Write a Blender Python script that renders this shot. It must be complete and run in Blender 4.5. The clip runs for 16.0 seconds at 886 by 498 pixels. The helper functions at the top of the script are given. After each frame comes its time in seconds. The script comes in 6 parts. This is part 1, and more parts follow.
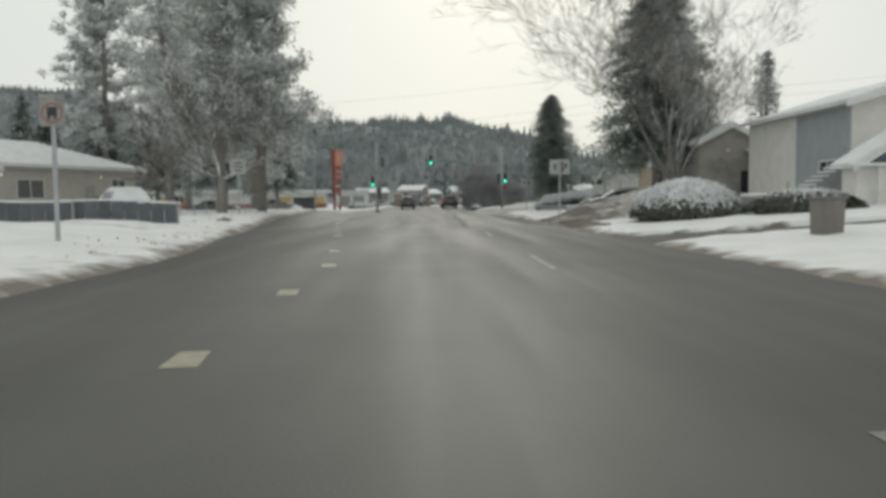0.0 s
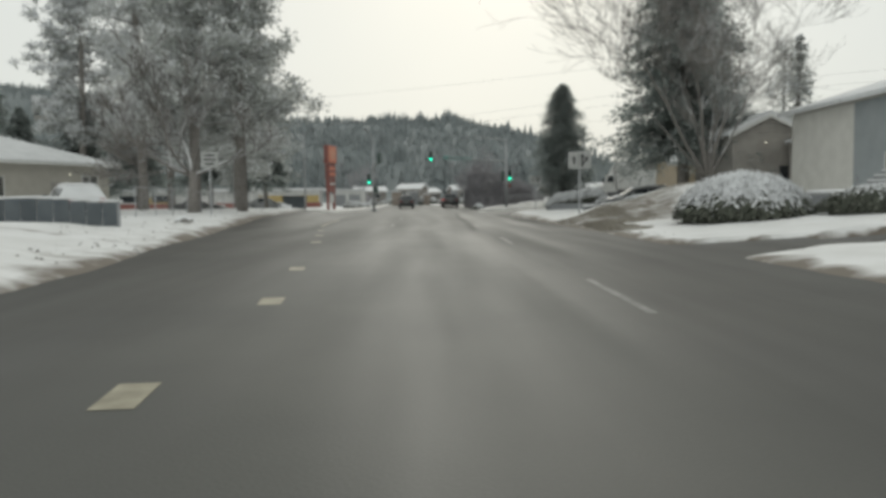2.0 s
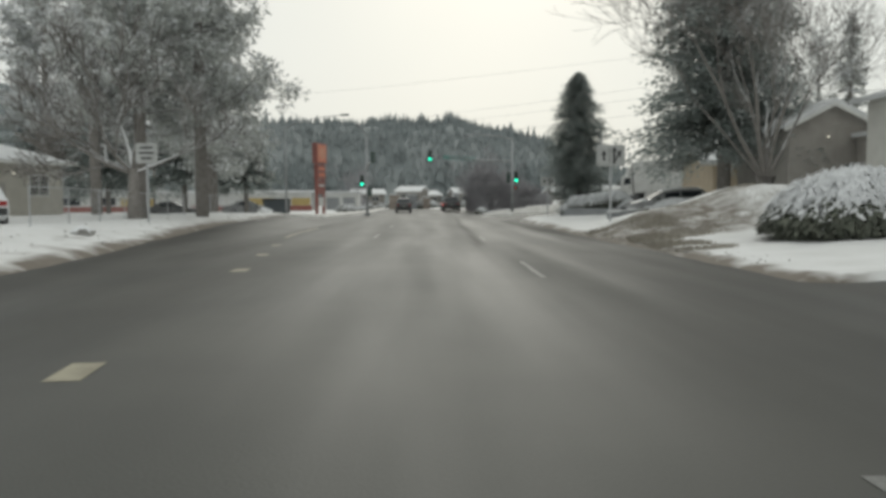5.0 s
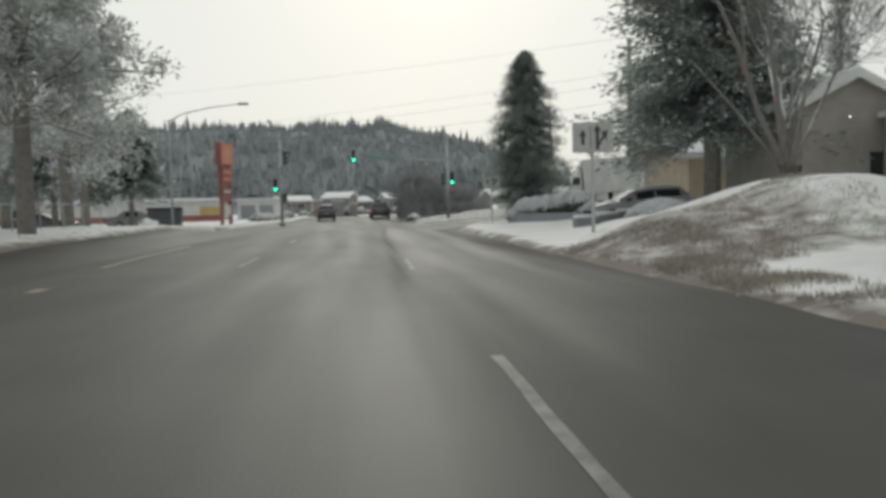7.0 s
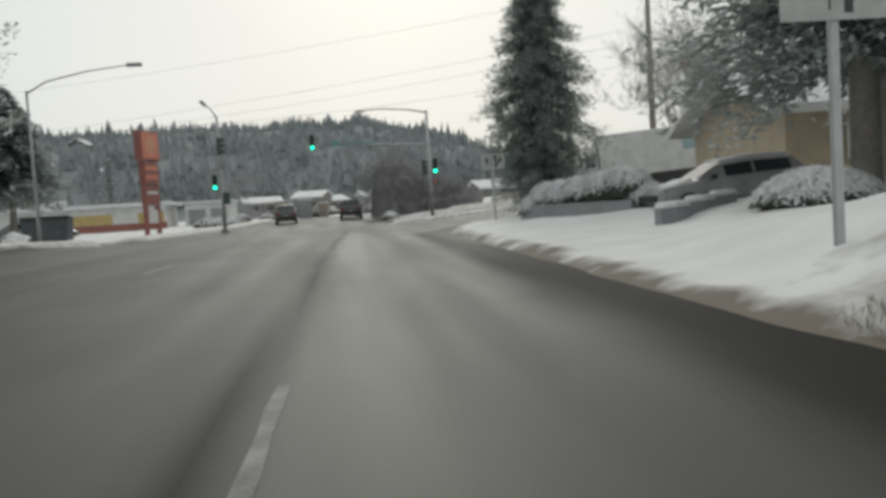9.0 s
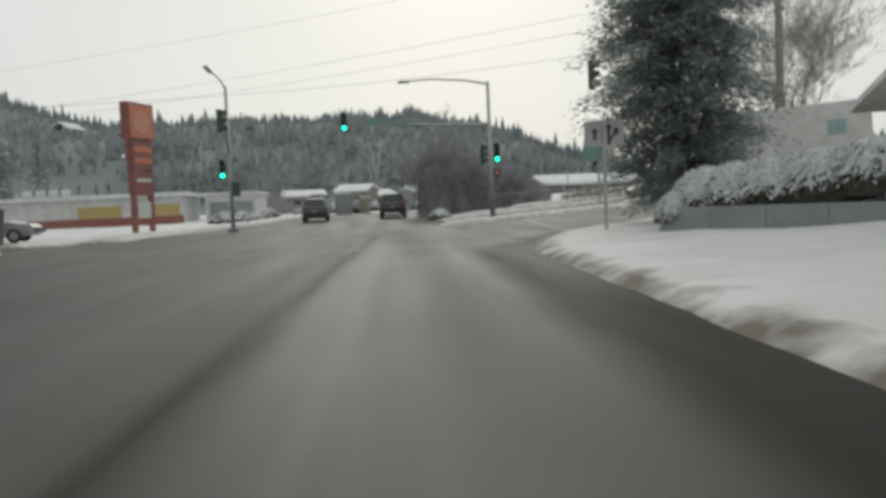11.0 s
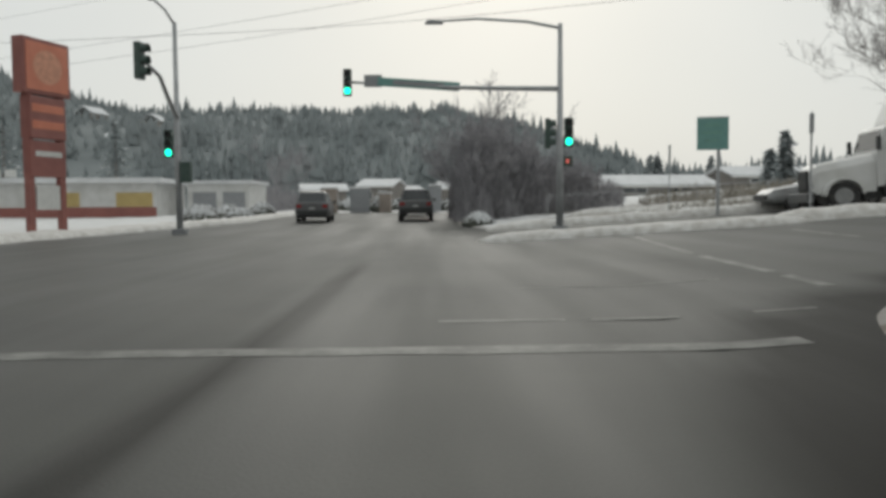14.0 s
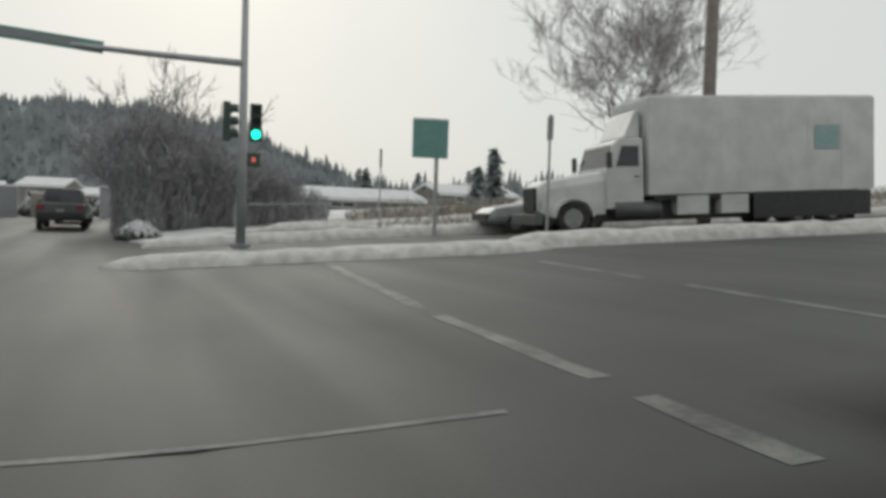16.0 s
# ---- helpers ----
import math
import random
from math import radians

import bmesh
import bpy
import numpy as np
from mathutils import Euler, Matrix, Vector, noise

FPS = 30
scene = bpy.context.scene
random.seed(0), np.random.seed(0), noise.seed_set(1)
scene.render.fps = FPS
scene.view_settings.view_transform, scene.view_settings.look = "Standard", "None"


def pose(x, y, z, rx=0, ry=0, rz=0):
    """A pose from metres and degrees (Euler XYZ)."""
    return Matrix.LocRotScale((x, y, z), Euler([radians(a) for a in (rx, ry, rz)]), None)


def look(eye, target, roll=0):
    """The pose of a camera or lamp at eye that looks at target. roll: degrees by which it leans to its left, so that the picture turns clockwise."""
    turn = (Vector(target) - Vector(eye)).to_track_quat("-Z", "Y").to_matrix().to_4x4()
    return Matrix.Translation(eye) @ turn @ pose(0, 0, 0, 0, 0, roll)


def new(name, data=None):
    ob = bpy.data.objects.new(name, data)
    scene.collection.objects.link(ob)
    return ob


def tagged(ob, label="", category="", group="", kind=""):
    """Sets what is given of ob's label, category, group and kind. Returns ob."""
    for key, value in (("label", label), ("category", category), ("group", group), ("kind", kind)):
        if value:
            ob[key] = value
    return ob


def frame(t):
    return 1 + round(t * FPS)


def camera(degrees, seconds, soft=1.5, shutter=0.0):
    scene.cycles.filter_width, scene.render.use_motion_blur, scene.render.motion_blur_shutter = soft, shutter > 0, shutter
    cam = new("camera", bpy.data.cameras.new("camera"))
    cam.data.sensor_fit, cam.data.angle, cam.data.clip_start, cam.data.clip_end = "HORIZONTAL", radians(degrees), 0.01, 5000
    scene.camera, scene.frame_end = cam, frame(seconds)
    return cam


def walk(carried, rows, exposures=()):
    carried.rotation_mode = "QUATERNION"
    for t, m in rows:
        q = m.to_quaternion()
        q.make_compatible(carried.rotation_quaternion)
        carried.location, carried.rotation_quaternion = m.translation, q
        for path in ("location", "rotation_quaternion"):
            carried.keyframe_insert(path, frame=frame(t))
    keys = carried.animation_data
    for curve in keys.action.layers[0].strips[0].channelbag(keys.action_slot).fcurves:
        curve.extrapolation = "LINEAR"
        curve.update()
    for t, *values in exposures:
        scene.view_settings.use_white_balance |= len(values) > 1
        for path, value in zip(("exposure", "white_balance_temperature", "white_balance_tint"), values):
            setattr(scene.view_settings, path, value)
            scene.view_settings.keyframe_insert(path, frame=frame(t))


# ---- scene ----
cam = camera(60.1, 16.0, soft=3.6)
PATH = [
    (0, (-0.081, -0.007, 1.14), (-0.037, 1.989, 1.016), -0.6),
    (0.5, (-0.074, 1.841, 1.123), (-0.031, 3.837, 1.0), -0.6),
    (1, (-0.117, 3.297, 1.118), (-0.071, 5.293, 0.994), -0.6),
    (1.5, (-0.127, 4.539, 1.113), (-0.08, 6.534, 0.987), -0.6),
    (2, (-0.127, 5.379, 1.099), (-0.081, 7.374, 0.973), -0.6),
    (2.5, (-0.127, 6.298, 1.102), (-0.083, 8.294, 0.979), -0.5),
    (3, (-0.045, 7.277, 1.109), (-0.007, 9.273, 0.987), -0.5),
    (3.5, (-0.08, 8.275, 1.095), (-0.043, 10.271, 0.975), -0.5),
    (4, (0.006, 9.476, 1.116), (0.036, 11.472, 0.997), -0.4),
    (6.5, (0.736, 19.228, 1.192), (0.885, 21.219, 1.081), -0.9),
    (7, (1.067, 21.912, 1.166), (1.279, 23.898, 1.06), -1.4),
    (7.5, (1.549, 25.08, 1.116), (1.801, 27.061, 1.009), -2.2),
    (8, (1.909, 28.383, 1.063), (2.183, 30.361, 0.952), -2.8),
    (8.5, (2.255, 31.746, 1.055), (2.526, 33.725, 0.94), -3.4),
    (11, (3.359, 46.479, 1.097), (3.479, 48.471, 0.978), -2.5),
    (11.5, (3.562, 48.943, 1.13), (3.649, 50.938, 1.014), -2.5),
    (12, (3.577, 51.607, 1.151), (3.645, 53.602, 1.031), -2.3),
    (12.5, (3.555, 53.869, 1.138), (3.608, 55.864, 1.016), -2.0),
    (13, (3.508, 56.225, 1.115), (3.548, 58.221, 0.997), -1.7),
    (13.5, (3.576, 58.27, 1.088), (3.61, 60.267, 0.971), -1.1),
    (14, (3.79, 60.336, 1.107), (3.833, 62.332, 0.99), -0.4),
    (14.5, (4.053, 62.175, 1.094), (4.141, 64.17, 0.977), 0.2),
    (15, (4.36, 63.832, 1.067), (4.612, 65.813, 0.958), 0.7),
    (15.5, (4.899, 65.115, 1.027), (5.38, 67.054, 0.94), 1.2),
    (16, (5.674, 66.566, 1.127), (6.446, 68.409, 1.051), 1.8),
]
walk(cam, [(t, look(eye, target, roll)) for t, eye, target, roll in PATH],
     exposures=[(0, 0.0, 6580, 5), (4, 0.0, 6580, 5), (8.5, 0.0, 6510, 7), (11, -0.06, 6520, 7), (16, -0.1, 6520, 7)])

# ---- world and light: a closed, pale overcast sky ----
world = bpy.data.worlds.new("overcast")
scene.world = world
world.use_nodes = True
wn, wl = world.node_tree.nodes, world.node_tree.links
bg = wn["Background"]
sky = wn.new("ShaderNodeTexSky")
sky.sky_type, sky.sun_disc = "NISHITA", False
sky.sun_elevation, sky.sun_rotation = radians(28), radians(5)
sky.air_density, sky.dust_density = 1.0, 4.0
dim = wn.new("ShaderNodeMix")
dim.data_type, dim.blend_type = "RGBA", "MULTIPLY"
dim.inputs[0].default_value = 1.0
dim.inputs[7].default_value = (0.1, 0.1, 0.1, 1)
wl.new(sky.outputs[0], dim.inputs[6])
cloud_noise = wn.new("ShaderNodeTexNoise")
cloud_noise.inputs["Scale"].default_value = 1.6
cloud_noise.inputs["Detail"].default_value = 4
cloud_ramp = wn.new("ShaderNodeValToRGB")
cloud_ramp.color_ramp.elements[0].color = (0.655, 0.672, 0.668, 1)
cloud_ramp.color_ramp.elements[1].color = (0.84, 0.852, 0.838, 1)
wco = wn.new("ShaderNodeTexCoord")
wl.new(wco.outputs["Generated"], cloud_noise.inputs["Vector"])
wl.new(cloud_noise.outputs["Fac"], cloud_ramp.inputs[0])
deck = wn.new("ShaderNodeMix")
deck.data_type = "RGBA"
deck.inputs[0].default_value = 0.93
wl.new(dim.outputs[2], deck.inputs[6])
wl.new(cloud_ramp.outputs[0], deck.inputs[7])
wl.new(deck.outputs[2], bg.inputs[0])
bg.inputs[1].default_value = 1.0

sun_data = bpy.data.lights.new("sun", "SUN")
sun_data.energy, sun_data.angle, sun_data.color = 0.5, radians(25), (1, 0.97, 0.92)
sun = new("sun", sun_data)
sun.matrix_world = look((0, 0, 50), (-2, -44, 26))

# ---- materials ----


def mat(name, a, b=None, rough=0.6, metal=0.0, scale=6.0, fine=60.0, bump=0.0, spec=0.5, island=0.0, rand=0.0, snow=0.0, snow_at=0.55, thin=0.0):
    """Two colours mixed by coarse and fine noise in world-sized object space; island and rand vary pieces; snow lies on faces that look up."""
    m = bpy.data.materials.new(name)
    m.use_nodes = True
    n, l = m.node_tree.nodes, m.node_tree.links
    p = n["Principled BSDF"]
    p.inputs["Roughness"].default_value, p.inputs["Metallic"].default_value = rough, metal
    p.inputs["Specular IOR Level"].default_value = spec
    b = b or tuple(c * 0.75 for c in a)
    geo = n.new("ShaderNodeNewGeometry")
    coarse, grain = n.new("ShaderNodeTexNoise"), n.new("ShaderNodeTexNoise")
    coarse.inputs["Scale"].default_value, grain.inputs["Scale"].default_value = scale, fine
    coarse.inputs["Detail"].default_value = 5
    for t in (coarse, grain):
        l.new(geo.outputs["Position"], t.inputs["Vector"])
    add = n.new("ShaderNodeMath")
    add.operation = "MULTIPLY_ADD"
    add.inputs[1].default_value = 0.35
    l.new(grain.outputs["Fac"], add.inputs[0])
    l.new(coarse.outputs["Fac"], add.inputs[2])
    ramp = n.new("ShaderNodeMapRange")
    ramp.inputs[1].default_value, ramp.inputs[2].default_value = 0.5, 0.85
    l.new(add.outputs[0], ramp.inputs[0])
    mix = n.new("ShaderNodeMix")
    mix.data_type = "RGBA"
    mix.inputs[6].default_value, mix.inputs[7].default_value = (*a, 1), (*b, 1)
    l.new(ramp.outputs[0], mix.inputs[0])
    out = mix.outputs[2]
    if island or rand:
        hsv = n.new("ShaderNodeHueSaturation")
        span = n.new("ShaderNodeMapRange")
        k = island or rand
        span.inputs[3].default_value, span.inputs[4].default_value = 1 - k, 1 + k
        if island:
            l.new(geo.outputs["Random Per Island"], span.inputs[0])
        else:
            l.new(n.new("ShaderNodeObjectInfo").outputs["Random"], span.inputs[0])
        l.new(span.outputs[0], hsv.inputs["Value"])
        l.new(out, hsv.inputs["Color"])
        out = hsv.outputs[0]
    if snow:
        sep = n.new("ShaderNodeSeparateXYZ")
        l.new(geo.outputs["Normal"], sep.inputs[0])
        up = n.new("ShaderNodeMath")
        up.operation = "MULTIPLY_ADD"
        up.inputs[1].default_value = 0.5
        l.new(coarse.outputs["Fac"], up.inputs[0])
        l.new(sep.outputs["Z"], up.inputs[2])
        cut = n.new("ShaderNodeMapRange")
        cut.inputs[1].default_value, cut.inputs[2].default_value = snow_at + 0.15, snow_at + 0.35
        cut.inputs[4].default_value = snow
        l.new(up.outputs[0], cut.inputs[0])
        sm = n.new("ShaderNodeMix")
        sm.data_type = "RGBA"
        l.new(cut.outputs[0], sm.inputs[0])
        l.new(out, sm.inputs[6])
        sm.inputs[7].default_value = (0.78, 0.79, 0.8, 1)
        out = sm.outputs[2]
    l.new(out, p.inputs["Base Color"])
    if thin:
        through_light, both = n.new("ShaderNodeBsdfTranslucent"), n.new("ShaderNodeMixShader")
        both.inputs[0].default_value = thin
        l.new(out, through_light.inputs["Color"])
        l.new(p.outputs[0], both.inputs[1])
        l.new(through_light.outputs[0], both.inputs[2])
        l.new(both.outputs[0], n["Material Output"].inputs["Surface"])
    if bump:
        bn = n.new("ShaderNodeBump")
        bn.inputs["Strength"].default_value, bn.inputs["Distance"].default_value = bump, 0.02
        l.new(add.outputs[0], bn.inputs["Height"])
        l.new(bn.outputs[0], p.inputs["Normal"])
    return m


def glow(name, colour, strength):
    m = bpy.data.materials.new(name)
    m.use_nodes = True
    p = m.node_tree.nodes["Principled BSDF"]
    p.inputs["Base Color"].default_value = (*colour, 1)
    p.inputs["Emission Color"].default_value = (*colour, 1)
    p.inputs["Emission Strength"].default_value = strength
    return m


def road_material():
    """Salted winter asphalt: damp dark patches along the wheel paths, grey film between them, fine aggregate."""
    m = mat("wet_asphalt", (0.048, 0.049, 0.044), (0.072, 0.072, 0.064), rough=0.6, scale=0.35, fine=45, bump=0.25)
    n, l = m.node_tree.nodes, m.node_tree.links
    p = n["Principled BSDF"]
    geo = n.new("ShaderNodeNewGeometry")
    stretch = n.new("ShaderNodeMapping")
    stretch.inputs["Scale"].default_value = (0.9, 0.06, 1)
    l.new(geo.outputs["Position"], stretch.inputs[0])
    streak = n.new("ShaderNodeTexNoise")
    streak.inputs["Scale"].default_value, streak.inputs["Detail"].default_value = 1.0, 4
    l.new(stretch.outputs[0], streak.inputs["Vector"])
    old = p.inputs["Base Color"].links[0].from_socket
    mul = n.new("ShaderNodeMix")
    mul.data_type, mul.blend_type = "RGBA", "MULTIPLY"
    mul.inputs[0].default_value = 1
    tone = n.new("ShaderNodeMapRange")
    tone.inputs[1].default_value, tone.inputs[2].default_value = 0.3, 0.7
    tone.inputs[3].default_value, tone.inputs[4].default_value = 0.74, 1.14
    l.new(streak.outputs["Fac"], tone.inputs[0])
    l.new(old, mul.inputs[6])
    l.new(tone.outputs[0], mul.inputs[7])
    damp = n.new("ShaderNodeAttribute")
    damp.attribute_name = "damp"
    dark = n.new("ShaderNodeMix")
    dark.data_type = "RGBA"
    l.new(damp.outputs["Fac"], dark.inputs[0])
    l.new(mul.outputs[2], dark.inputs[6])
    dark.inputs[7].default_value = (0.021, 0.0195, 0.017, 1)
    l.new(dark.outputs[2], p.inputs["Base Color"])
    gloss = n.new("ShaderNodeMapRange")
    gloss.inputs[3].default_value, gloss.inputs[4].default_value = 0.5, 0.12
    l.new(damp.outputs["Fac"], gloss.inputs[0])
    l.new(gloss.outputs[0], p.inputs["Specular IOR Level"])
    wet = n.new("ShaderNodeMapRange")
    wet.inputs[1].default_value, wet.inputs[2].default_value = 0.35, 0.65
    wet.inputs[3].default_value, wet.inputs[4].default_value = 0.54, 0.68
    l.new(streak.outputs["Fac"], wet.inputs[0])
    l.new(wet.outputs[0], p.inputs["Roughness"])
    return m


def ground_material():
    """Trodden snow; brown slush and dead grass where the attribute dirt says so."""
    m = mat("snow_ground", (0.76, 0.76, 0.76), (0.66, 0.66, 0.65), rough=0.8, scale=0.8, fine=14, bump=0.7)
    n, l = m.node_tree.nodes, m.node_tree.links
    p = n["Principled BSDF"]
    att = n.new("ShaderNodeAttribute")
    att.attribute_name = "dirt"
    spots = n.new("ShaderNodeTexNoise")
    spots.inputs["Scale"].default_value, spots.inputs["Detail"].default_value = 1.7, 6
    geo = n.new("ShaderNodeNewGeometry")
    l.new(geo.outputs["Position"], spots.inputs["Vector"])
    add = n.new("ShaderNodeMath")
    l.new(att.outputs["Fac"], add.inputs[0])
    l.new(spots.outputs["Fac"], add.inputs[1])
    cut = n.new("ShaderNodeMapRange")
    cut.inputs[1].default_value, cut.inputs[2].default_value = 0.72, 1.15
    l.new(add.outputs[0], cut.inputs[0])
    old = p.inputs["Base Color"].links[0].from_socket
    mix = n.new("ShaderNodeMix")
    mix.data_type = "RGBA"
    l.new(cut.outputs[0], mix.inputs[0])
    l.new(old, mix.inputs[6])
    mix.inputs[7].default_value = (0.155, 0.132, 0.108, 1)
    l.new(mix.outputs[2], p.inputs["Base Color"])
    return m


M_ROAD, M_GROUND = road_material(), ground_material()
M_SNOW = mat("packed_snow", (0.78, 0.79, 0.8), (0.66, 0.66, 0.66), rough=0.8, scale=2.5, fine=22, bump=0.5)
M_KERBSNOW = mat("ploughed_snow", (0.74, 0.73, 0.71), (0.5, 0.48, 0.45), rough=0.8, scale=3.5, fine=22, bump=0.6)
M_WHITELINE = mat("worn_white_paint", (0.21, 0.21, 0.2), (0.09, 0.09, 0.085), rough=0.6, scale=4, fine=50)
M_FADEDLINE = mat("faded_white_paint", (0.23, 0.23, 0.212), (0.085, 0.085, 0.078), rough=0.6, scale=2.2, fine=18)
M_YELLOWLINE = mat("worn_yellow_paint", (0.36, 0.33, 0.245), (0.22, 0.2, 0.145), rough=0.6, scale=4, fine=50)
# needle colours hold some frost, and are lightened well beyond it for haze
M_NEEDLE = mat("frost_and_haze_needles", (0.28, 0.315, 0.3), (0.37, 0.4, 0.385), rough=0.7, scale=1.2, fine=9, island=0.25, thin=0.5)
M_HAZENEEDLE = mat("haze_pale_needles", (0.29, 0.325, 0.31), (0.38, 0.41, 0.395), rough=0.75, scale=1.2, fine=9, island=0.2, thin=0.5)
M_PINE = mat("frost_and_haze_pine_needles", (0.44, 0.455, 0.435), (0.56, 0.575, 0.55), rough=0.7, scale=1.0, fine=9, island=0.3, thin=0.45)
M_CLUMP = mat("snow_on_needles", (0.82, 0.83, 0.84), (0.7, 0.71, 0.72), rough=0.8, island=0.15, thin=0.3)
M_BARK = mat("bark", (0.2, 0.185, 0.17), (0.29, 0.27, 0.255), rough=0.85, scale=5, fine=40, bump=0.8)
M_TWIG = mat("snowy_branches", (0.16, 0.148, 0.138), (0.22, 0.205, 0.19), rough=0.85, scale=4, snow=0.9, snow_at=0.42)
M_SNOWTWIG = mat("snow_laden_branches", (0.16, 0.148, 0.138), (0.22, 0.205, 0.19), rough=0.85, scale=4, snow=0.9, snow_at=0.15)
# twigs of the far roadside tree, their colour lightened for haze
M_FARTWIG = mat("haze_pale_twigs", (0.27, 0.255, 0.25), (0.34, 0.325, 0.32), rough=0.9, scale=1, island=0.2)
M_SHRUB = mat("shrub_leaves", (0.07, 0.08, 0.06), (0.12, 0.125, 0.1), rough=0.7, island=0.35)
M_DRYGRASS = mat("dead_grass", (0.26, 0.235, 0.195), (0.36, 0.335, 0.29), rough=0.8, island=0.3)
# hill and far firs: distance haze is mixed into these pale bluish colours
M_HILL = mat("haze_pale_hillside", (0.15, 0.172, 0.176), (0.2, 0.222, 0.226), rough=0.9, scale=0.03, fine=0.3)
M_FARTREE = mat("haze_pale_firs", (0.3, 0.335, 0.34), (0.35, 0.38, 0.385), rough=0.9, scale=0.02, fine=0.2, island=0.06, thin=0.4)
# purple-grey brushwood and bare trees, lightened to carry the haze of distance
M_FARBARE = mat("haze_pale_bare_trees", (0.29, 0.283, 0.297), (0.36, 0.35, 0.36), rough=0.9, scale=0.3, island=0.3)
M_BEIGE = mat("beige_siding", (0.5, 0.48, 0.43), (0.44, 0.42, 0.37), rough=0.7, scale=1.5, fine=20, bump=0.15)
M_PALE = mat("pale_painted_siding", (0.72, 0.71, 0.67), (0.64, 0.63, 0.59), rough=0.7, scale=1.5, fine=20, bump=0.15)
M_TAN = mat("tan_stucco", (0.5, 0.42, 0.31), (0.42, 0.35, 0.26), rough=0.8, scale=1.5, fine=30, bump=0.2)
M_BLUEGREY = mat("blue_grey_siding", (0.36, 0.39, 0.4), (0.31, 0.34, 0.35), rough=0.7, scale=1.5, fine=20, bump=0.15)
M_BROWNWALL = mat("brown_siding", (0.4, 0.38, 0.35), (0.33, 0.312, 0.288), rough=0.8, scale=1.5, fine=20, bump=0.15)
M_FARWALL = mat("weathered_brown_grey_boards", (0.24, 0.22, 0.2), (0.17, 0.16, 0.15), rough=0.85, scale=0.9, fine=8)
M_TRIM = mat("white_trim", (0.72, 0.72, 0.7), (0.62, 0.62, 0.6), rough=0.5)
M_GLASS = mat("dark_window_glass", (0.03, 0.035, 0.04), (0.04, 0.045, 0.05), rough=0.08, spec=0.7)
M_CONCRETE = mat("grey_concrete", (0.3, 0.31, 0.32), (0.24, 0.25, 0.26), rough=0.85, scale=2, fine=25, bump=0.3)
M_FENCE = mat("dark_blue_grey_boards", (0.085, 0.1, 0.112), (0.115, 0.13, 0.14), rough=0.7, scale=2, rand=0.15)
M_DARKBLUE = mat("dark_blue_boards", (0.085, 0.115, 0.14), (0.12, 0.15, 0.175), rough=0.7, scale=2)
M_PALEBROWN = mat("weathered_pale_brown_paint", (0.36, 0.31, 0.27), (0.27, 0.23, 0.2), rough=0.7, scale=2)
M_STEEL = mat("galvanised_steel", (0.46, 0.47, 0.48), (0.37, 0.38, 0.39), rough=0.5, metal=0.35, scale=3)
M_SIGNWHITE = mat("white_sign_sheet", (0.45, 0.455, 0.445), (0.36, 0.365, 0.355), rough=0.5, scale=4)
M_SIGNDULL = mat("dirty_sign_sheet", (0.36, 0.34, 0.32), (0.26, 0.245, 0.23), rough=0.6, scale=5)
M_SIGNGREEN = mat("green_sign_sheet", (0.15, 0.32, 0.29), (0.18, 0.36, 0.33), rough=0.5, scale=4)
M_SIGNGREY = mat("grey_sign_back", (0.3, 0.31, 0.32), (0.26, 0.27, 0.28), rough=0.5, scale=4)
M_BLACK = mat("black_enamel", (0.03, 0.032, 0.032), (0.045, 0.047, 0.047), rough=0.5)
M_SIGNALBOX = mat("dark_green_enamel", (0.05, 0.085, 0.072), (0.07, 0.105, 0.09), rough=0.5)
M_ORANGE = mat("orange_sign_face", (0.68, 0.24, 0.15), (0.6, 0.2, 0.12), rough=0.45, scale=2)
M_RED = mat("red_paint", (0.33, 0.13, 0.11), (0.27, 0.105, 0.09), rough=0.5, scale=2)
M_YELLOW = mat("yellow_panel", (0.52, 0.4, 0.17), (0.45, 0.34, 0.14), rough=0.5, scale=2)
M_WOODPOLE = mat("weathered_pole_wood", (0.2, 0.18, 0.16), (0.26, 0.235, 0.21), rough=0.85, scale=3, fine=40, bump=0.4)
M_WIRE = mat("grey_cable", (0.14, 0.14, 0.145), rough=0.6)
M_TYRE = mat("tyre_rubber", (0.025, 0.025, 0.026), (0.06, 0.058, 0.055), rough=0.8)
M_RIM = mat("alloy", (0.45, 0.46, 0.47), (0.35, 0.36, 0.37), rough=0.35, metal=0.8)
M_CARGREY = mat("dirty_grey_car_paint", (0.13, 0.135, 0.14), (0.1, 0.1, 0.1), rough=0.35, scale=2)
M_CARSILVER = mat("dirty_silver_car_paint", (0.4, 0.41, 0.42), (0.28, 0.28, 0.28), rough=0.35, metal=0.3, scale=2)
M_CARWHITE = mat("white_vehicle_paint", (0.68, 0.68, 0.67), (0.55, 0.55, 0.53), rough=0.4, scale=1.5)
M_TAIL = mat("red_lens", (0.35, 0.02, 0.02), rough=0.25)
M_TAILON = glow("lit_red_lens", (1.0, 0.08, 0.06), 2.5)
M_GREENLAMP = glow("lit_green_lens", (0.02, 1.0, 0.62), 2.6)
M_REDLAMP = glow("lit_red_hand", (0.8, 0.16, 0.13), 0.45)
M_PORCH = glow("lit_porch_lamp", (1.0, 0.95, 0.8), 1.2)
M_ROOFSNOW = mat("snow_covered_roof", (0.74, 0.75, 0.76), (0.62, 0.63, 0.64), rough=0.8, scale=1.2, fine=12, bump=0.5)

# ---- mesh helpers ----


